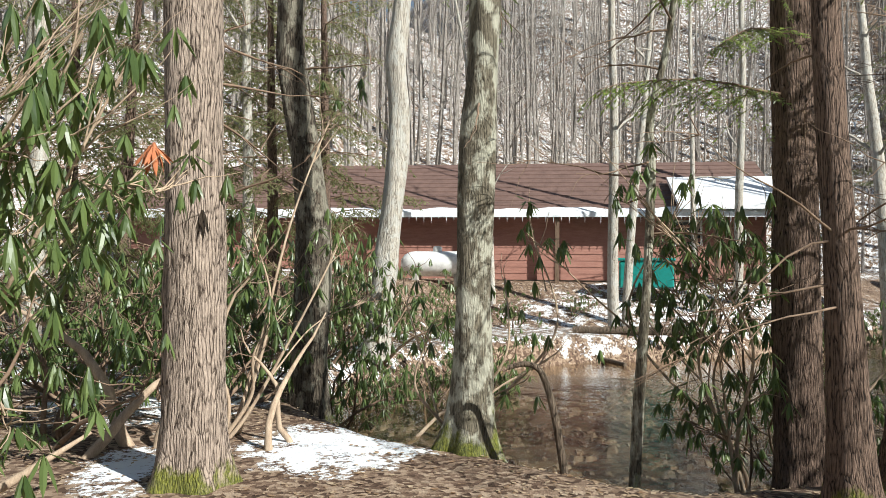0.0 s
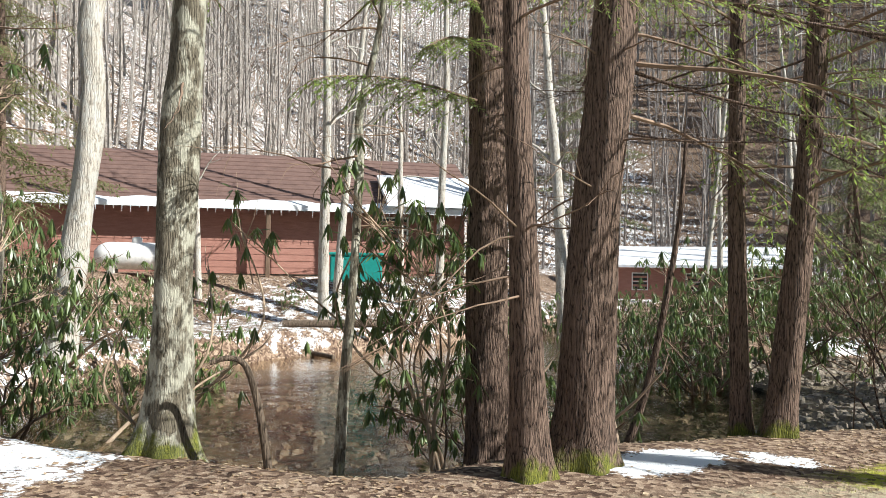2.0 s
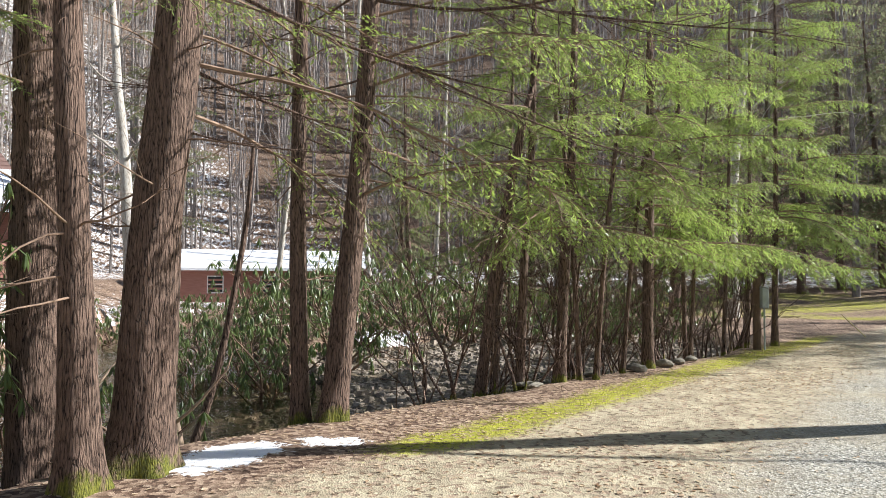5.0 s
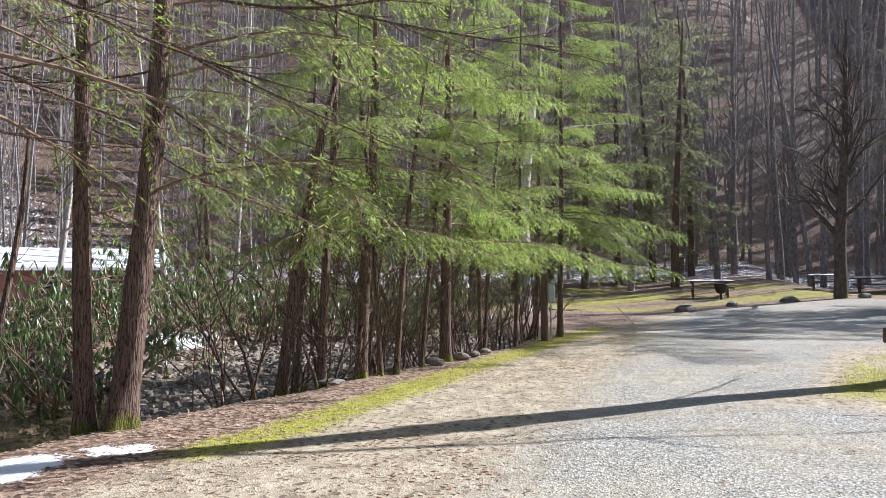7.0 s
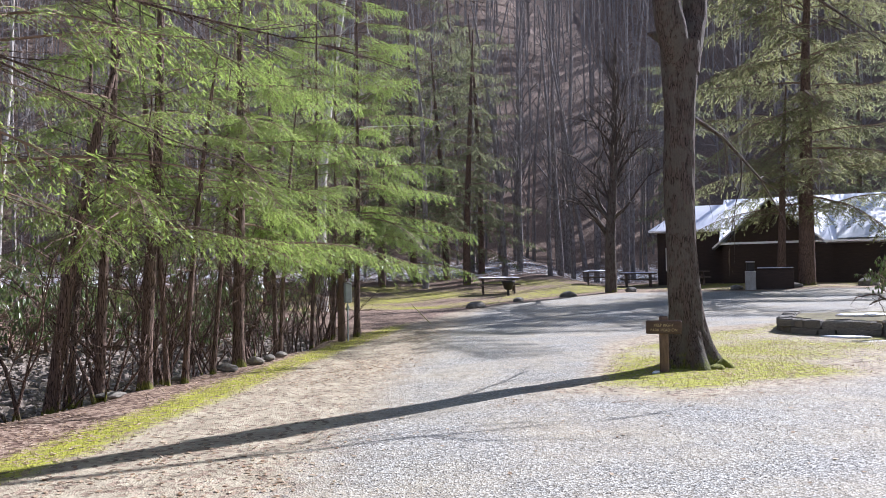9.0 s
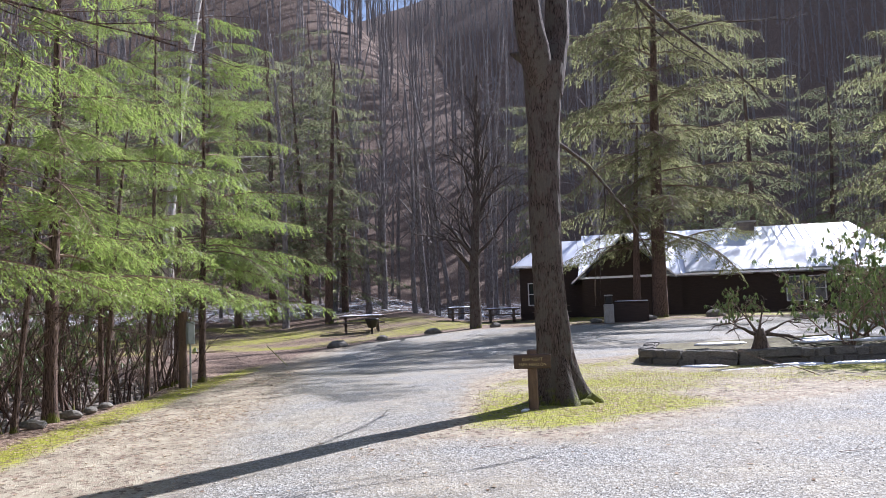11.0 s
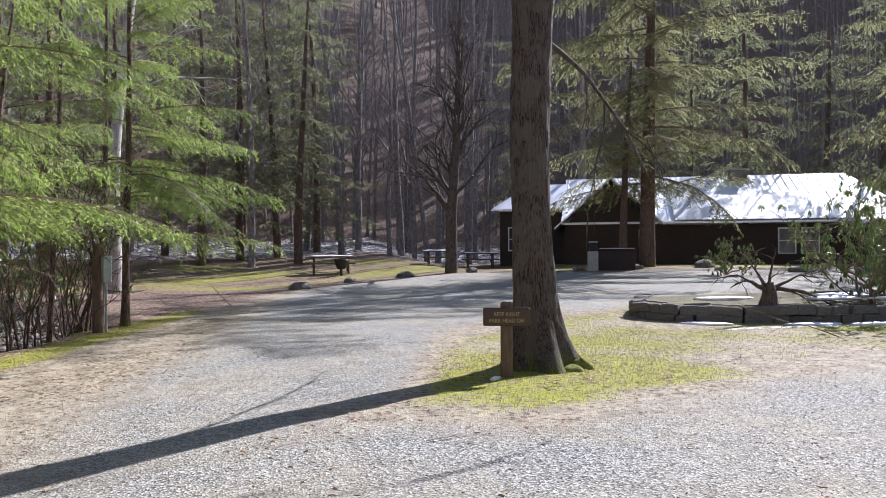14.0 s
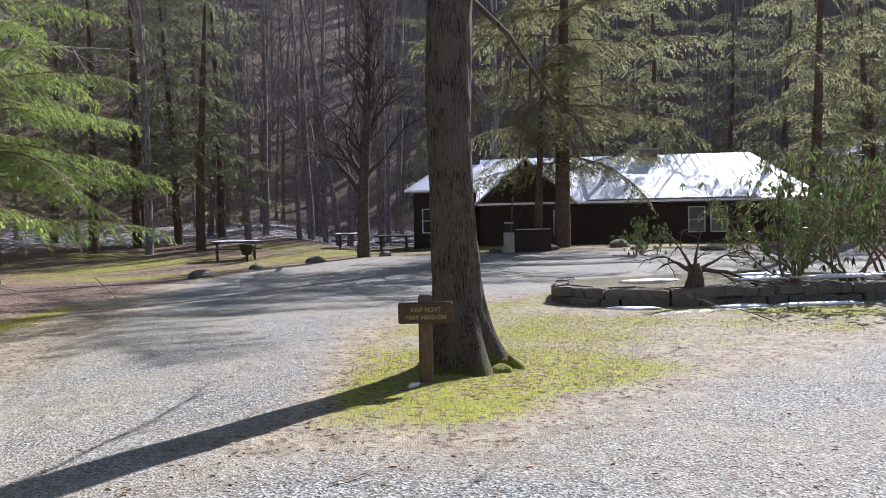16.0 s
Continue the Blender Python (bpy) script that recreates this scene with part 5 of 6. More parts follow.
def window(parent, x, z, w, h, m, mat=WHITEPAINT):
    fr = Shape()
    for lo, hi in (((x - 0.06, -0.05, z - 0.06), (x + w + 0.06, 0.02, z)), ((x - 0.06, -0.05, z + h), (x + w + 0.06, 0.02, z + h + 0.06)), ((x - 0.06, -0.05, z), (x, 0.02, z + h)), ((x + w, -0.05, z), (x + w + 0.06, 0.02, z + h)), ((x, -0.035, z + h * 0.5 - 0.02), (x + w, 0.015, z + h * 0.5 + 0.02))):
        fr.box(lo, hi)
    ob = part("window", fr, mat, parent, "pale painted sash window", False, m)
    part("pane", Shape().box((x, -0.012, z), (x + w, 0.0, z + h)), GLASS, ob, "", False)


def red_cabin():
    x0, y0, z0 = -29.1, -2.4, 1.15
    ob = thing("red_cabin", "long low red cabin with brown shingle roof and snowy eave", "building", x0, y0, z0, math.degrees(math.atan2(20.6, 7.2)))
    L, D, E, R = 21.8, 7.6, 2.45, 4.35
    m = Matrix.Identity(4)
    part("foundation", Shape().box((0.1, 0.12, -2.2), (L - 0.1, D, 0.14)), CONCRETE, ob, "", False)
    part("wall", Shape().box((0.05, 0.04, 0.12), (L - 0.05, D - 0.05, E)), REDWALL, ob, "", False)
    boards(ob, L, 0.12, 2.3, REDWALL, m, 0.21)
    ov = 0.7
    sl = (R - E) / (D / 2)
    th = 0.12
    roof = Shape()
    for a, b in (((-ov, E - sl * ov), (D / 2, R)), ((D + ov, E - sl * ov), (D / 2, R))):
        v = [(-0.6, a[0], a[1]), (L + 0.6, a[0], a[1]), (L + 0.6, b[0], b[1]), (-0.6, b[0], b[1])]
        v += [(p, q, z + th) for p, q, z in v]
        roof.add(v, [[3, 2, 1, 0], [4, 5, 6, 7], [0, 1, 5, 4], [1, 2, 6, 5], [2, 3, 7, 6], [3, 0, 4, 7]])
    part("roof", roof, REDROOF, ob, "brown shingle roof", False)
    # courses of shingles stand proud as thin steps
    for q in range(11):
        f0 = 0.06 + q * 0.085
        ya, za = -ov + f0 * (D / 2 + ov), E - sl * ov + f0 * sl * (D / 2 + ov) + th
        part("shingle_course", Shape().box((-0.6, ya, za - 0.01), (L + 0.6, ya + 0.05, za + 0.035)), REDROOF, ob, "", False)
    zs = E - sl * ov + th
    sn = Shape()
    xs = np.linspace(-0.6, L + 0.6, 120)
    w = 0.42 + 0.08 * np.sin(xs * 1.7) + 0.05 * np.sin(xs * 5.1)
    hgt = 0.07 + 0.02 * np.sin(xs * 3.3)
    pr = np.stack([np.stack([xs, 0 * xs - ov - 0.03, zs - 0.10 + 0 * xs], -1), np.stack([xs, 0 * xs - ov - 0.05, zs + hgt], -1), np.stack([xs, -ov + w * 0.6, zs + sl * w * 0.6 + hgt], -1), np.stack([xs, -ov + w, zs + sl * w + 0.01], -1)], 1)
    n = len(xs)
    f = [[4 * a + b, 4 * a + 4 + b, 4 * a + 5 + b, 4 * a + 1 + b] for a in range(n - 1) for b in range(3)]
    sn.add(pr, f)
    part("snow_on_eave", sn, SNOW, ob, "strip of white snow along the eave")
    q = np.random.default_rng(3)
    for x in np.linspace(0, L, 90):
        ln = q.uniform(0.04, 0.22)
        part("icicle", Shape().tube([(x, -ov - 0.02, zs - 0.1), (x, -ov - 0.02, zs - 0.1 - ln)], [0.014, 0.002], 5), SNOW, ob)
    for x in (4.2, 9.6, 15.3, 20.2):
        part("post", Shape().box((x - 0.07, -0.62, -0.4), (x + 0.07, -0.48, E - 0.25), bevel=0.012), POSTWOOD, ob, "", False)
    for x, z, w_, h_ in ((1.6, 1.2, 0.9, 0.8), (19.0, 1.3, 0.8, 0.7)):
        window(ob, x, z, w_, h_, m)
    door = part("door", Shape().box((12.2, -0.05, 0.2), (13.1, 0.0, 2.2), bevel=0.01), BROWNWALL, ob, "dark plank door", False)
    part("door_handle", Shape().tube([(12.95, -0.06, 1.15), (12.95, -0.12, 1.15)], [0.025, 0.03], 10), DARKMETAL, door)
    gable = Shape().add([(0, 0, E), (0, D, E), (0, D / 2, R), (L, 0, E), (L, D, E), (L, D / 2, R)], [[0, 2, 1], [3, 4, 5]])
    part("gable", gable, REDWALL, ob, "", False)
    # snowed-on lean-to roof at the end
    part("side_roof", Shape().add([(L - 2.8, -0.9, 2.35), (L + 1.3, -0.9, 2.35), (L + 1.3, 1.6, 3.5), (L - 2.8, 1.6, 3.5), (L - 2.8, -0.9, 2.5), (L + 1.3, -0.9, 2.5), (L + 1.3, 1.6, 3.65), (L - 2.8, 1.6, 3.65)], [[3, 2, 1, 0], [4, 5, 6, 7], [0, 1, 5, 4], [1, 2, 6, 5], [2, 3, 7, 6], [3, 0, 4, 7]]), SNOW, ob, "porch roof under white snow", False)
    return ob


red_cabin()


def propane_tank():
    x, y = -23.6, 8.0
    ob = thing("propane_tank", "white horizontal propane tank on low concrete feet", "tank", x, y, gz(x, y) + 0.02, 70)
    prof = np.array([(-1.15, 0.02), (-1.12, 0.16), (-1.02, 0.29), (-0.86, 0.37), (-0.7, 0.39), (0.7, 0.39), (0.86, 0.37), (1.02, 0.29), (1.12, 0.16), (1.15, 0.02)])
    part("tank_body", Shape().tube(np.stack([prof[:, 0], 0 * prof[:, 0], 0 * prof[:, 0] + 0.55], -1), prof[:, 1], 24), TANK, ob)
    part("dome", Shape().tube([(0, 0, 0.92), (0, 0, 1.06), (0, 0, 1.1)], [0.14, 0.14, 0.08], 16), TANK, ob)
    for s in (-0.65, 0.65):
        part("foot", Shape().box((s - 0.1, -0.3, -0.25), (s + 0.1, 0.3, 0.24), bevel=0.02), CONCRETE, ob, "", False)


propane_tank()


def teal_bin():
    x, y = -21.4, 13.9
    ob = thing("teal_bin", "teal plastic bin standing by the cabin", "bin", x, y, gz(x, y), 62)
    part("bin_body", Shape().box((-0.78, -0.45, 0.36), (0.78, 0.45, 1.15), bevel=0.05), TEAL, ob, "", False)
    part("lid", Shape().box((-0.82, -0.49, 1.15), (0.82, 0.49, 1.24), bevel=0.03), TEAL, ob, "", False)
    for a, b in ((-0.55, -0.33), (0.55, -0.33), (-0.55, 0.33), (0.55, 0.33)):
        part("leg", Shape().box((a - 0.05, b - 0.05, -0.2), (a + 0.05, b + 0.05, 0.43), bevel=0.01), DARKMETAL, ob, "", False)


teal_bin()


def far_cabin():
    x0, y0 = -33.4, 35.4
    ob = thing("far_cabin", "low red-brown cabin with snow on its roof, across the creek", "building", x0, y0, gz(x0, y0) - 0.2, math.degrees(math.atan2(9.3, 9.0)))
    L, D, E, R = 11.5, 5, 2.1, 3.1
    part("wall", Shape().box((0, 0, -1.5), (L, D, E)), REDWALL, ob, "", False)
    boards(ob, L, -0.4, E, REDWALL, Matrix.Identity(4), 0.25)
    roof = Shape()
    for ya, yb in ((-0.5, D / 2), (D + 0.5, D / 2)):
        v = [(-0.4, ya, E - 0.15), (L + 0.4, ya, E - 0.15), (L + 0.4, yb, R), (-0.4, yb, R)]
        v += [(p, q, z + 0.16) for p, q, z in v]
        roof.add(v, [[3, 2, 1, 0], [4, 5, 6, 7], [0, 1, 5, 4], [1, 2, 6, 5], [2, 3, 7, 6], [3, 0, 4, 7]])
    part("roof", roof, SNOW, ob, "roof under white snow", False)
    for x in (2.0, 5.0, 8.4):
        window(ob, x, 0.7, 0.8, 0.9, Matrix.Identity(4))


far_cabin()


# ---- lodge ----
def lodge():
    ux, uy = 0.899, -0.438
    px, py = 20.8, 40.25
    z0 = 0.42
    ob = thing("lodge", "dark brown board lodge with a bright snow-covered metal roof", "building", px, py, z0, math.degrees(math.atan2(uy, ux)))
    E, R, V = 2.15, 4.9, 5.8

    def slab(pts, th, name, mat, label=""):
        v = [tuple(p) for p in pts] + [(a, b, c + th) for a, b, c in pts]
        n = len(pts)
        f4 = [[q, (q + 1) % n, n + (q + 1) % n, n + q] for q in range(n)]
        sh = Shape().add(v, f4)
        if n == 4:
            sh.add(v, [[3, 2, 1, 0], [4, 5, 6, 7]])
        else:
            sh.add(v, [[2, 1, 0], [3, 4, 5]])
        return part(name, sh, mat, ob, label, False)

    part("wall", Shape().box((0.05, 0.45, -0.5), (11.0, 11.2, E)), BROWNWALL, ob, "", False)
    part("wall", Shape().box((-5.0, 0.04, -0.5), (0.05, 11.2, E)), BROWNWALL, ob, "", False)
    part("wall", Shape().box((-8.5, 1.6, -0.5), (-5.0, 7.0, E + 0.82)), BROWNWALL, ob, "", False)
    boards(ob, 11.0, 0, E, BROWNWALL, pose(0.05, 0.42, 0), 0.22)
    boards(ob, 5.05, 0, E, BROWNWALL, pose(-5.0, 0.0, 0), 0.22)
    boards(ob, 3.5, 0, E + 0.8, BROWNWALL, pose(-8.5, 1.57, 0), 0.22)
    # long roof
    slab([(-5.2, 0.0, E + 0.05), (11.4, 0.0, E + 0.05), (9.6, V, R), (-5.2, V, R)], 0.1, "roof", METALROOF, "bright metal roof")
    slab([(11.4, 2 * V, E + 0.05), (-5.2, 2 * V, E + 0.05), (-5.2, V, R), (9.6, V, R)], 0.1, "roof", METALROOF)
    slab([(11.4, 0.0, E + 0.05), (11.4, 2 * V, E + 0.05), (9.6, V, R)], 0.1, "roof", METALROOF)
    for s in np.arange(-5.0, 9.5, 0.42):
        rib = Shape().add([(s - 0.012, 0.0, E + 0.15), (s + 0.012, 0.0, E + 0.15), (s + 0.012, V, R + 0.1), (s - 0.012, V, R + 0.1), (s - 0.012, 0.0, E + 0.185), (s + 0.012, 0.0, E + 0.185), (s + 0.012, V, R + 0.135), (s - 0.012, V, R + 0.135)], [[4, 5, 6, 7], [0, 1, 5, 4], [1, 2, 6, 5], [3, 0, 4, 7]])
        part("roof_rib", rib, METALROOF, ob, "", False)
    # snow lying over much of the slope
    xs, ts = np.linspace(0.3, 8.6, 60), np.linspace(0.0, 1.0, 8)
    rows = []
    for t in ts:
        top = 0.74 + 0.14 * np.sin(xs * 0.9) + 0.05 * np.sin(xs * 3.1) - 0.5 * sstep(5.5, 8.6, xs)
        f = top * t
        rows.append(np.stack([xs, V * f - 0.02, E + 0.15 + (R - E - 0.05) * f + 0.09 * np.sin(np.pi * min(t * 0.9 + 0.12, 1)) + 0.045], -1))
    n = len(xs)
    sn = Shape().add(np.concatenate(rows), [[a * n + b, a * n + b + 1, (a + 1) * n + b + 1, (a + 1) * n + b] for a in range(7) for b in range(n - 1)])
    part("snow_sheet", sn, SNOW, ob, "smooth white snow on the roof")
    # front gable
    apex, mid = 4.4, -2.75
    part("gable", Shape().add([(-5.0, 0.02, E), (-0.5, 0.02, E), (mid, 0.02, apex)], [[0, 1, 2]]), BROWNWALL, ob, "", False)
    slab([(-5.5, -0.5, E - 0.2), (mid, -0.5, apex + 0.02), (mid, 4.0, apex + 0.02), (-5.5, 4.0, E - 0.2)], 0.1, "roof", METALROOF)
    slab([(mid, -0.5, apex + 0.02), (-0.2, -0.5, E - 0.05), (-0.2, 4.0, E - 0.05), (mid, 4.0, apex + 0.02)], 0.1, "roof", METALROOF)
    # set-back end with a hipped roof
    e2, r2 = E + 0.85, 4.5
    slab([(-8.9, 1.1, e2), (-5.0, 1.1, e2), (-5.0, 4.2, r2), (-7.2, 4.2, r2)], 0.1, "roof", METALROOF)
    slab([(-8.9, 7.4, e2), (-8.9, 1.1, e2), (-7.2, 4.2, r2)], 0.1, "roof", METALROOF)
    slab([(-5.0, 7.4, e2), (-8.9, 7.4, e2), (-7.2, 4.2, r2), (-5.0, 4.2, r2)], 0.1, "roof", METALROOF)
    for x, y, z, w, h in ((-8.0, 1.55, 0.95, 0.6, 1.15), (-7.15, 1.55, 0.95, 0.6, 1.15), (-1.35, -0.02, 0.75, 0.55, 1.1), (5.15, 0.4, 0.75, 0.7, 1.15), (6.2, 0.4, 0.75, 0.7, 1.15)):
        window(ob, x, z, w, h, pose(0, y, 0))
    ch = part("chimney", Shape().box((3.6, 4.9, 3.2), (4.5, 5.6, 5.2), bevel=0.03), STONE, ob, "short stone chimney", False)
    part("chimney_cap", Shape().box((3.5, 4.8, 5.2), (4.6, 5.7, 5.3), bevel=0.02), CONCRETE, ch, "", False)
    return ob


lodge()


# ---- furniture of the picnic ground ----
def picnic_table(x, y, rz, snow=True, length=1.85, label="weathered brown picnic table with snow on its top"):
    ob = thing("picnic_table", label, "picnic table", x, y, gz(x, y), rz, "picnic tables on the meadow")
    h = length / 2
    for q in range(5):
        part("top_board", Shape().box((-h, -0.36 + q * 0.146, 0.69), (h, -0.36 + q * 0.146 + 0.138, 0.75), bevel=0.006), TABLEWOOD, ob, "", False)
    for s in (-1, 1):
        for q in range(2):
            y0 = s * 0.62 + (q - 1) * 0.146
            part("seat_board", Shape().box((-h, y0, 0.39), (h, y0 + 0.138, 0.45), bevel=0.006), TABLEWOOD, ob, "", False)
    for e in (-h + 0.3, h - 0.3):
        for s in (-1, 1):
            part("leg", Shape().box((-0.05, -0.05, -0.1), (0.05, 0.05, 0.86), Matrix.Translation((e, s * 0.52, -0.03)) @ Matrix.Rotation(s * radians(28), 4, "X"), 0.006), TABLEWOOD, ob, "", False)
        part("brace", Shape().box((e - 0.09, -0.74, 0.29), (e - 0.051, 0.74, 0.39), bevel=0.005), TABLEWOOD, ob, "", False)
        part("top_brace", Shape().box((e - 0.09, -0.34, 0.60), (e - 0.051, 0.34, 0.69), bevel=0.005), TABLEWOOD, ob, "", False)
    if snow:
        xs = np.linspace(-h + 0.02, h - 0.02, 14)
        ys = np.linspace(-0.34, 0.34, 7)
        a, b = np.meshgrid(xs, ys, indexing="ij")
        z = 0.752 + 0.05 * (1 - (b / 0.36) ** 4) * (1 - (a / h) ** 8) + 0.008 * np.sin(a * 9 + b * 7)
        part("snow_cover", Shape().add(np.stack([a, b, z], -1), [[i_ * 7 + j_, (i_ + 1) * 7 + j_, (i_ + 1) * 7 + j_ + 1, i_ * 7 + j_ + 1] for i_ in range(13) for j_ in range(6)]), SNOW, ob, "thin layer of white snow")
    return ob


picnic_table(4.55, 42.0, -4, True, 2.15)
picnic_table(10.4, 44.6, -14)
picnic_table(12.35, 44.1, -14)
picnic_table(14.6, 42.6, -14, False, 1.85, "weathered brown picnic table near the lodge wall")

x, y = 4.85, 40.5
grill = thing("fire_pot", "dark iron pot grill on a short stand", "grill", x, y, gz(x, y))
part("bowl", Shape().tube([(0, 0, 0.28), (0, 0, 0.34), (0, 0, 0.62), (0, 0, 0.72), (0, 0, 0.70)], [0.12, 0.2, 0.3, 0.33, 0.29], 18, cap=False), DARKMETAL, grill)
part("stand", Shape().tube([(0, 0, -0.1), (0, 0, 0.3)], [0.06, 0.06], 10), DARKMETAL, grill)
part("bowl_floor", Shape().tube([(0, 0, 0.3), (0, 0, 0.33)], [0.18, 0.19], 18), DARKMETAL, grill)


def boulder(seed, sx, sy, sz, name="boulder", mat=WALLSTONE, cuts=2):
    bm = bmesh.new()
    bmesh.ops.create_icosphere(bm, subdivisions=cuts, radius=1)
    rr = np.random.default_rng(seed)
    off = Vector(rr.uniform(0, 50, 3))
    for v in bm.verts:
        k = 1 + 0.28 * noise.noise(v.co * 1.3 + off) + 0.12 * noise.noise(v.co * 3.1 + off)
        v.co = Vector((v.co.x * sx * k, v.co.y * sy * k, max(v.co.z, -0.6) * sz * k))
    me = bpy.data.meshes.new(name)
    bm.to_mesh(me)
    bm.free()
    for p in me.polygons:
        p.use_smooth = cuts > 2
    me.materials.append(mat)
    return me


for k, (x, y, sx, sy, sz, a) in enumerate(((2.6, 33.1, 0.42, 0.26, 0.26, 20), (4.6, 35.5, 0.24, 0.2, 0.2, 0), (7.1, 37.3, 0.42, 0.26, 0.24, 10), (10.2, 38.2, 0.28, 0.2, 0.2, 0), (13.9, 35.4, 0.35, 0.22, 0.18, 30), (16.1, 35.0, 0.5, 0.25, 0.2, 0), (19.5, 35.2, 0.5, 0.3, 0.35, 0), (23.6, 30.6, 0.7, 0.4, 0.3, 0), (21.5, 31.8, 0.55, 0.35, 0.22, 0), (-3.6, 12.9, 0.2, 0.1, 0.05, 40), (-2.75, 15.2, 0.16, 0.1, 0.09, 0), (-2.5, 16.0, 0.15, 0.1, 0.1, 0), (-3.15, 14.2, 0.15, 0.1, 0.07, 70), (-2.35, 16.5, 0.1, 0.09, 0.08, 20), (-2.25, 17.0, 0.12, 0.08, 0.07, 50))):
    solo("boulder", boulder(k, sx, sy, sz * 0.8, cuts=2), None, "mossy grey boulder edging the drive", "rock", group="boulders edging the drive", m=pose(x, y, gz(x, y) + 0.05, 0, 0, a))

x, y = 14.25, 34.85
pillar = thing("stone_pillar", "square pale stone pillar with a small dark top", "pillar", x, y, gz(x, y), -20)
part("shaft", Shape().box((-0.2, -0.2, -0.2), (0.2, 0.2, 0.78), bevel=0.03), CONCRETE, pillar, "", False)
part("cap", Shape().box((-0.14, -0.14, 0.78), (0.16, 0.14, 1.12), bevel=0.03), DARKMETAL, pillar, "", False)
part("lid", Shape().box((-0.17, -0.16, 1.12), (0.19, 0.16, 1.18), bevel=0.02), CONCRETE, pillar, "", False)
x, y = 15.35, 35.1
bx = thing("storage_box", "low dark wooden storage box with snow on its lid", "box", x, y, gz(x, y), -20)
part("box_body", Shape().box((-0.75, -0.4, -0.15), (0.75, 0.4, 0.78), bevel=0.02), BROWNWALL, bx, "", False)
part("box_lid", Shape().box((-0.8, -0.45, 0.78), (0.8, 0.45, 0.84), bevel=0.015), BROWNWALL, bx, "", False)
part("snow_cover", Shape().box((-0.6, -0.3, 0.835), (0.75, 0.4, 0.875), bevel=0.018), SNOW, bx, "thin layer of snow", False)

# post with a meter box at the end of the verge
x, y = -1.45, 20.0
pb = thing("meter_post", "wooden post carrying a small grey meter box", "post", x, y, gz(x, y), 25)
part("post", Shape().tube([(0, 0, -0.2), (0, 0, 0.8), (0.01, 0, 1.45)], [0.085, 0.08, 0.075], 14), POSTWOOD, pb)
mb = part("meter_box", Shape().box((0.03, -0.20, 0.82), (0.17, -0.06, 1.25), bevel=0.015), GREYBOX, pb, "", False)
part("conduit", Shape().tube([(0.1, -0.12, -0.1), (0.1, -0.12, 0.83)], [0.018, 0.018], 8), GREYBOX, pb)
wire = Shape().tube(bend([(1.2, 0.9, 0.02), (0.95, 1.15, 0.27), (0.7, 1.4, 0.52)], 16), np.full(16, 0.012), 6)
solo("guy_wire_guard", wire, emboss_free("yellow_guard", (0.62, 0.52, 0.22), 0.6), "pale yellow guy wire guard rising from the meadow", "wire guard", m=pose(-0.6, 23.6, gz(0.5, 24.5)))


# ---- sign ----
def sign():
    x, y = 3.5, 14.0
    ob = thing("wooden_sign", "brown routed wooden sign on a square post", "sign", x, y, gz(x, y), -17)
    part("post", Shape().box((-0.062, -0.05, -0.2), (0.062, 0.055, 0.77), bevel=0.016), POSTWOOD, ob, "", False)
    bd = part("board", Shape().box((-0.24, -0.095, 0.53), (0.24, -0.05, 0.715), bevel=0.014), SIGNWOOD, ob, "", False)
    for text, z in (("KEEP RIGHT", 0.648), ("PARK HEAD ON", 0.582)):
        cu = bpy.data.curves.new("letters", 'FONT')
        cu.body, cu.size, cu.align_x, cu.align_y, cu.extrude = text, 0.056, 'CENTER', 'CENTER', 0.002
        tmp = bpy.data.objects.new("letters", cu)
        scene.collection.objects.link(tmp)
        dg = bpy.context.evaluated_depsgraph_get()
        me = bpy.data.meshes.new_from_object(tmp.evaluated_get(dg))
        bpy.data.objects.remove(tmp)
        me.materials.clear()
        me.materials.append(SIGNTEXT)
        lt = part("letters", me, None, bd, "yellowed routed letters reading " + text.title())
        lt.matrix_basis = Matrix.Translation((0, -0.097, z)) @ Matrix.Rotation(radians(90), 4, "X") @ Matrix.Diagonal((0.88, 1, 1, 1))
    return ob


sign()
solo("snow_lump", boulder(91, 0.075, 0.03, 0.025, "snow_lump", SNOW, 3), None, "small lump of old snow by the post", "snow", m=pose(3.32, 13.82, gz(3.32, 13.82) + 0.015, 0, 0, 30))


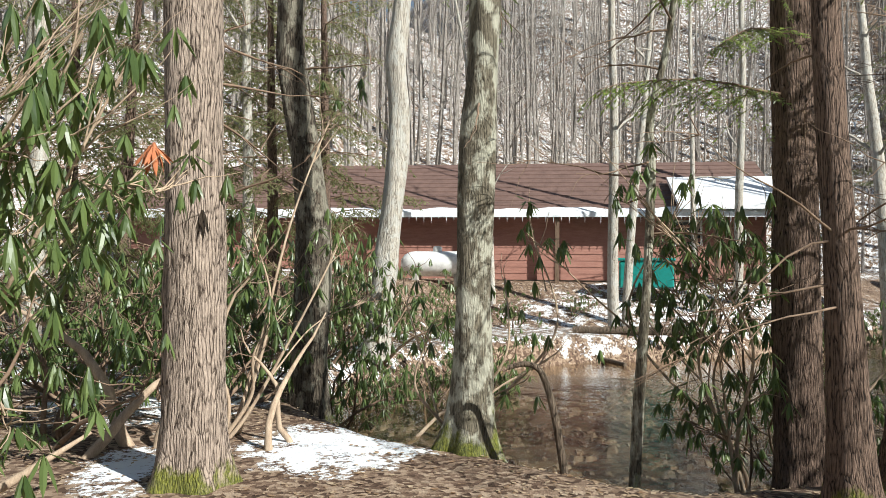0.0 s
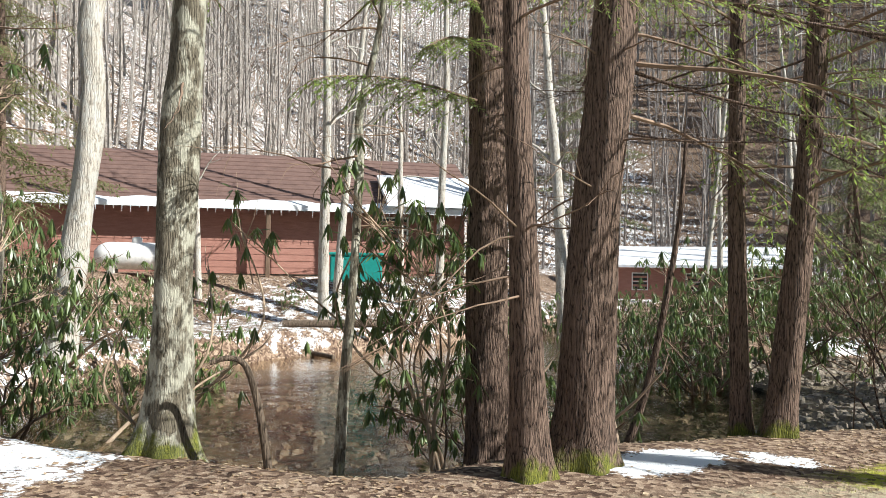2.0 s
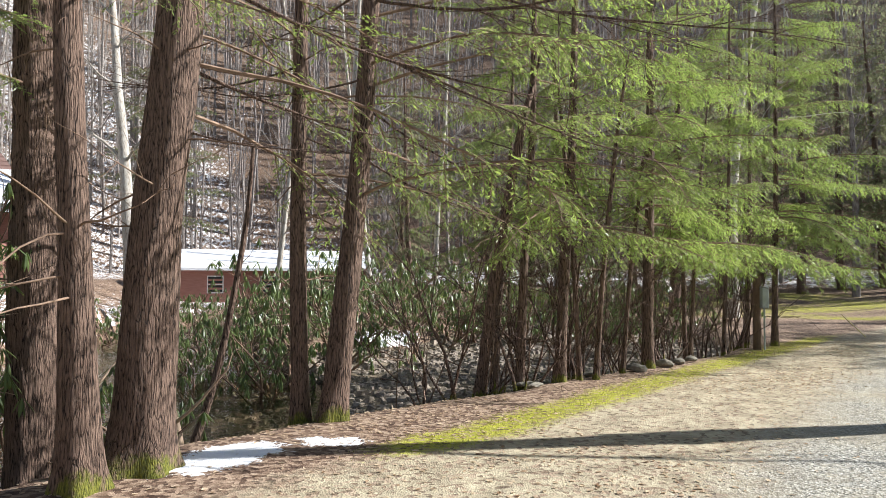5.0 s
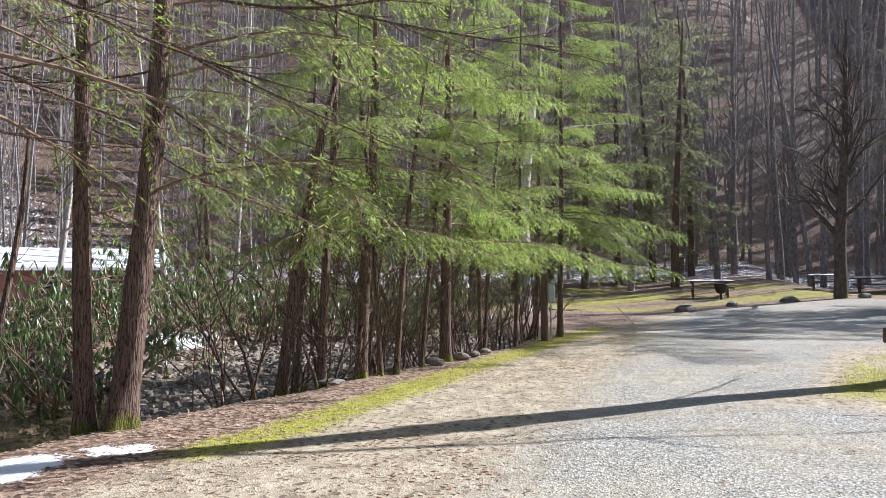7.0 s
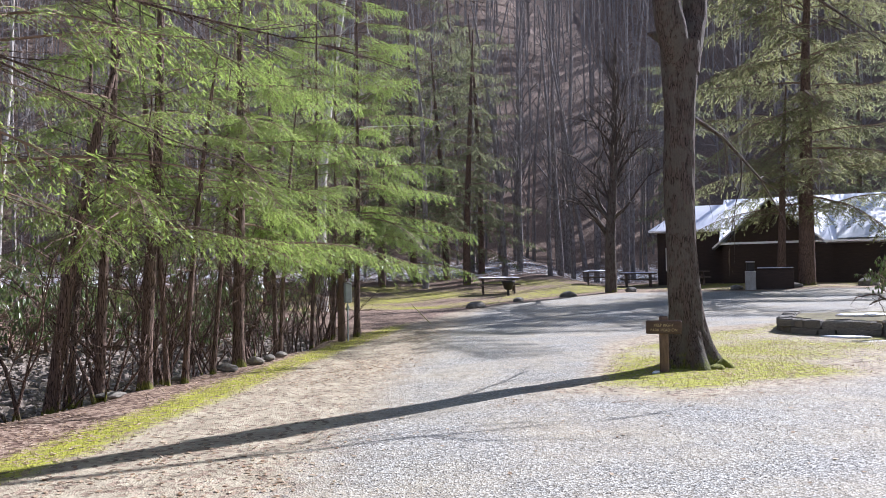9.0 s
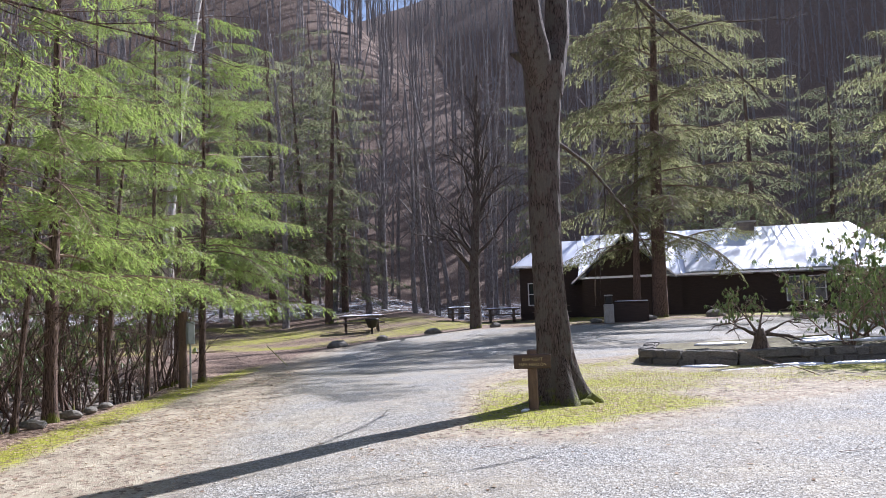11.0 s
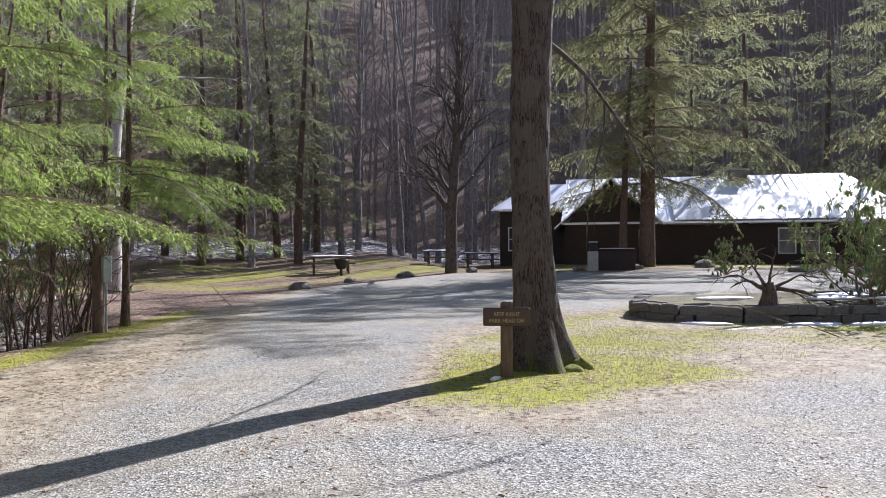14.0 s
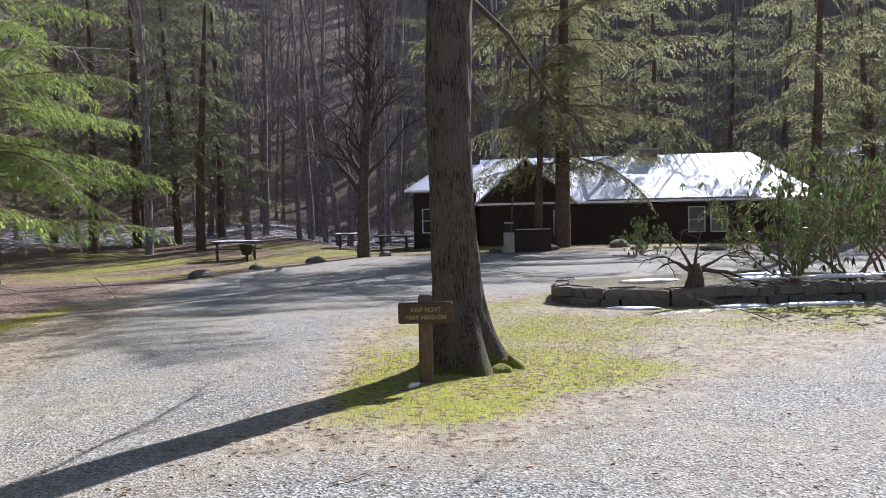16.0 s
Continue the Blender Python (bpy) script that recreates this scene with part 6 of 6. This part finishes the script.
# ---- stone planting bed ----
def stone_bed():
    ob = thing("stone_bed_wall", "low dry stone retaining wall round the planting bed", "stone wall", 0, 0, 0)
    line = bend([(9.3, 21.6, 0), (8.35, 20.2, 0), (8.45, 19.2, 0), (9.4, 18.5, 0), (11.2, 17.95, 0), (13.2, 17.55, 0), (16, 17.6, 0), (18.5, 18.5, 0)], 400)
    meshes = []
    for k in range(12):
        q = np.random.default_rng(200 + k)
        sh = Shape().box((-1, -1, -1), (1, 1, 1), bevel=0.22)
        sh.v[0] = sh.v[0] * (1 + q.normal(0, 0.09, sh.v[0].shape))
        meshes.append(sh.mesh("stone", WALLSTONE, False))
    seg = np.concatenate([[0], np.cumsum(np.linalg.norm(np.diff(line[:, :2], axis=0), axis=1))])
    rr = np.random.default_rng(8)
    for row in range(2):
        s = rr.uniform(0, 0.2)
        while s < seg[-1]:
            w = rr.uniform(0.2, 0.6)
            x, y = np.interp(s + w / 2, seg, line[:, 0]), np.interp(s + w / 2, seg, line[:, 1])
            x2, y2 = np.interp(s + w, seg, line[:, 0]), np.interp(s + w, seg, line[:, 1])
            a = math.degrees(math.atan2(y2 - y, x2 - x))
            st_ = part("stone", meshes[int(rr.integers(12))], None, ob)
            st_.matrix_basis = pose(x + rr.normal(0, 0.015), y + rr.normal(0, 0.015), gz(x, y) + 0.05 + row * 0.17 + rr.normal(0, 0.012), rr.normal(0, 3), rr.normal(0, 2.5), a) @ Matrix.Diagonal((w * 0.5, 0.16, 0.09, 1))
            s += w
    # earth fill behind the wall
    xs, ts = line[::8, :2], np.linspace(0, 1, 6)
    cen = np.array([13.0, 20.2])
    rows = [np.column_stack([xs + (cen - xs) * t, [gz(*p) + 0.25 + 0.12 * t + 0.02 * math.sin(7 * q) for q, p in enumerate(xs)]]) for t in ts]
    n = len(xs)
    part("earth_fill", Shape().add(np.concatenate(rows), [[a * n + b, a * n + b + 1, (a + 1) * n + b + 1, (a + 1) * n + b] for a in range(5) for b in range(n - 1)]), MOSS_EARTH, ob, "moss and leaf-covered soil")
    for k, (x, y, sx, sy) in enumerate(((9.3, 18.9, 0.55, 0.18), (11.2, 18.3, 0.5, 0.15), (12.8, 18.0, 0.9, 0.16), (14.8, 18.0, 1.0, 0.2), (12.2, 19.2, 0.6, 0.25))):
        part("snow_patch", boulder(300 + k, sx, sy, 0.05, "snow_patch", SNOW, 3), None, ob, "old snow", m=pose(x, y, gz(x, y) + 0.40, 0, 0, -12))
    return ob


MOSS_EARTH = plain("moss_and_soil", (0.055, 0.04, 0.022), (0.20, 0.18, 0.07), 5, 0.95, (1, 1, 1), 0.6, 0, 0.03)
stone_bed()
for k, (x, y, sx, sy, a) in enumerate(((8.6, 18.3, 0.42, 0.12, -30), (10.3, 17.75, 0.5, 0.1, -10), (11.6, 17.4, 0.75, 0.14, -12), (13.6, 17.0, 0.8, 0.15, -8))):
    solo("snow_patch", boulder(320 + k, sx, sy, 0.045, "snow_patch", SNOW, 3), None, "strip of old snow lying below the stone wall", "snow", group="snow below the wall", m=pose(x, y, gz(x, y) + 0.01, 0, 0, a))

# fallen twig spray on the island and sticks on the gravel
for k, (x, y, a, ln) in enumerate(((9.2, 15.9, 150, 1.3), (2.1, 11.55, 20, 0.35), (6.3, 10.6, -10, 0.4), (5.9, 14.2, 10, 0.9), (4.9, 10.2, 0, 0.35), (3.0, 17.0, 10, 0.5), (-3.3, 10.5, 60, 0.8), (-2.6, 13.0, 80, 0.7))):
    sh = Shape()
    rr = np.random.default_rng(400 + k)
    twiggy(sh, (0, 0, 0.02), (1, 0, 0.12 if ln > 1 else 0.0), ln, 0.010, rr, 2 if ln > 0.6 else 1, 5, 0, 0, 0.35)
    for v in sh.v:
        v[:, 2] = np.maximum(v[:, 2] * (1 if ln > 1 else 0.25), 0.0) + 0.008
    solo("fallen_twig", sh, TWIG, "dry fallen twig lying on the ground", "twig", group="fallen twigs", m=pose(x, y, gz(x, y), 0, 0, a))


# ---- loose cover, too much to count ----
def scatter(name, label, category, mat, pts, maker, seed):
    rr = np.random.default_rng(seed)
    v, f = maker(rr, len(pts))
    k = v.shape[1]
    a = rr.uniform(0, 6.28, len(pts))
    c, s = np.cos(a)[:, None], np.sin(a)[:, None]
    w = np.stack([v[..., 0] * c - v[..., 1] * s, v[..., 0] * s + v[..., 1] * c, v[..., 2]], -1) + pts[:, None]
    faces = (np.arange(len(pts)) * k)[:, None, None] + f[None]
    return solo(name, Shape().add(w, faces.reshape(-1, f.shape[1])), mat, label, category, False, kind="stuff")


def pebble(lo, hi):
    def make(rr, n):
        s = np.exp(rr.uniform(np.log(lo), np.log(hi), n))[:, None, None]
        ring = np.stack([np.cos(np.arange(5) * 1.2566), np.sin(np.arange(5) * 1.2566), 0 * np.arange(5)], -1)
        base = np.concatenate([ring * 1.0 - (0, 0, 0.25), ring * 0.62 + (0, 0, 0.5)])
        v = base[None] * (1 + rr.normal(0, 0.2, (n, 10, 3))) * s * rr.uniform(0.6, 1.1, (n, 1, 3))
        f = [[q, (q + 1) % 5, 5 + (q + 1) % 5] for q in range(5)] + [[q, 5 + (q + 1) % 5, 5 + q] for q in range(5)] + [[5, 6, 7], [5, 7, 8], [5, 8, 9]]
        return v, np.array(f)
    return make


def leaf_maker(rr, n):
    s = rr.uniform(0.012, 0.032, n)[:, None, None]
    base = np.array([(-1, 0, 0.06), (0, 0.55, 0.16), (1, 0, 0.08), (0, -0.55, 0.16), (0, 0, 0.03)])
    v = base[None] * s + rr.normal(0, 0.11, (n, 5, 3)) * s
    v[..., 2] = np.abs(v[..., 2]) + 0.004
    return v, np.array([[0, 4, 1], [1, 4, 2], [2, 4, 3], [3, 4, 0]])


def blade_maker(rr, n):
    h = rr.uniform(0.008, 0.026, n)
    v = np.zeros((n, 3, 3))
    v[:, 0, 0], v[:, 1, 0] = -0.003, 0.003
    v[:, 2, 2], v[:, 2, 1] = h, rr.normal(0, 0.015, n)
    return v, np.array([[0, 1, 2]])


def pick(seed, n, x0, x1, y0, y1, keep):
    rr = np.random.default_rng(seed)
    x, y = rr.uniform(x0, x1, n), rr.uniform(y0, y1, n)
    k = keep(x, y, rr.random(n))
    return np.stack([x[k], y[k], height(x[k], y[k])], -1)


bed_pts = pick(1, 17000, -13, -2, 8, 32, lambda x, y, q: (covers(x, y)[:, 3] > 0.6) & (corridor(x, y, MAIN) > -1.6) & (q < 0.85))
scatter("creek_stones", "brown and grey rounded stones covering the dry creek bed", "stones", STONE, bed_pts, pebble(0.035, 0.14), 2)
bed_pts = pick(3, 2600, -17, -7, -3, 14, lambda x, y, q: corridor(x, y, MAIN) < -0.7)
scatter("streambed_stones", "brown stones under the shallow water", "stones", STONE, bed_pts, pebble(0.04, 0.14), 4)
scatter("gravel_chips", "loose grey crushed stone on the drive", "gravel", GRAVEL, pick(5, 26000, -1.5, 10, 8, 20, lambda x, y, q: covers(x, y)[:, 0] > 0.35 + 0.4 * q), pebble(0.004, 0.010), 6)
scatter("fallen_leaves", "brown and tan dead leaves on the ground", "leaves", DEAD_LEAF, pick(7, 130000, -10, 10, 1, 26, lambda x, y, q: (covers(x, y)[:, 3] < 0.5) & (corridor(x, y, MAIN) > 0) & (q < 0.02 + 0.8 * sstep(0.9, 0.45, covers(x, y)[:, 0]) * np.clip(0.35 + 0.8 * ripple(x, y, 1.9, 6), 0.05, 1))), leaf_maker, 8)
scatter("winter_grass", "thin yellow-green winter grass and moss", "grass", GRASS, pick(9, 200000, -4.5, 12, 8, 24, lambda x, y, q: covers(x, y)[:, 1] > 0.3 + 0.4 * q), blade_maker, 10)
scatter("bank_leaves", "leaf litter poking through snow across the creek", "leaves", DEAD_LEAF, pick(11, 5000, -26, -14, 2, 24, lambda x, y, q: beyond(x, y) > 0.2), lambda rr, n: (leaf_maker(rr, n)[0] * 1.7, leaf_maker(rr, n)[1]), 12)
# thin brush along the bank
sh = Shape()
rr = np.random.default_rng(77)
for q in range(190):
    x, y = rr.uniform(-12, -1.5), rr.uniform(9, 27)
    e = float(corridor(np.array(x), np.array(y), SIDE))
    if -0.7 < e < 0.6 or (x < -8.5 and e > 0 and float(corridor(np.array(x), np.array(y), MAIN)) > 0.3):
        twiggy(sh, (x, y, gz(x, y) - 0.05), (rr.normal(0, 0.3), rr.normal(0, 0.3), 1), rr.uniform(0.7, 2.6), rr.uniform(0.006, 0.016), rr, 1, 4)
solo("bank_brush", sh, TWIG, "tangle of thin bare brush along the creek bank", "brush", False, kind="stuff")
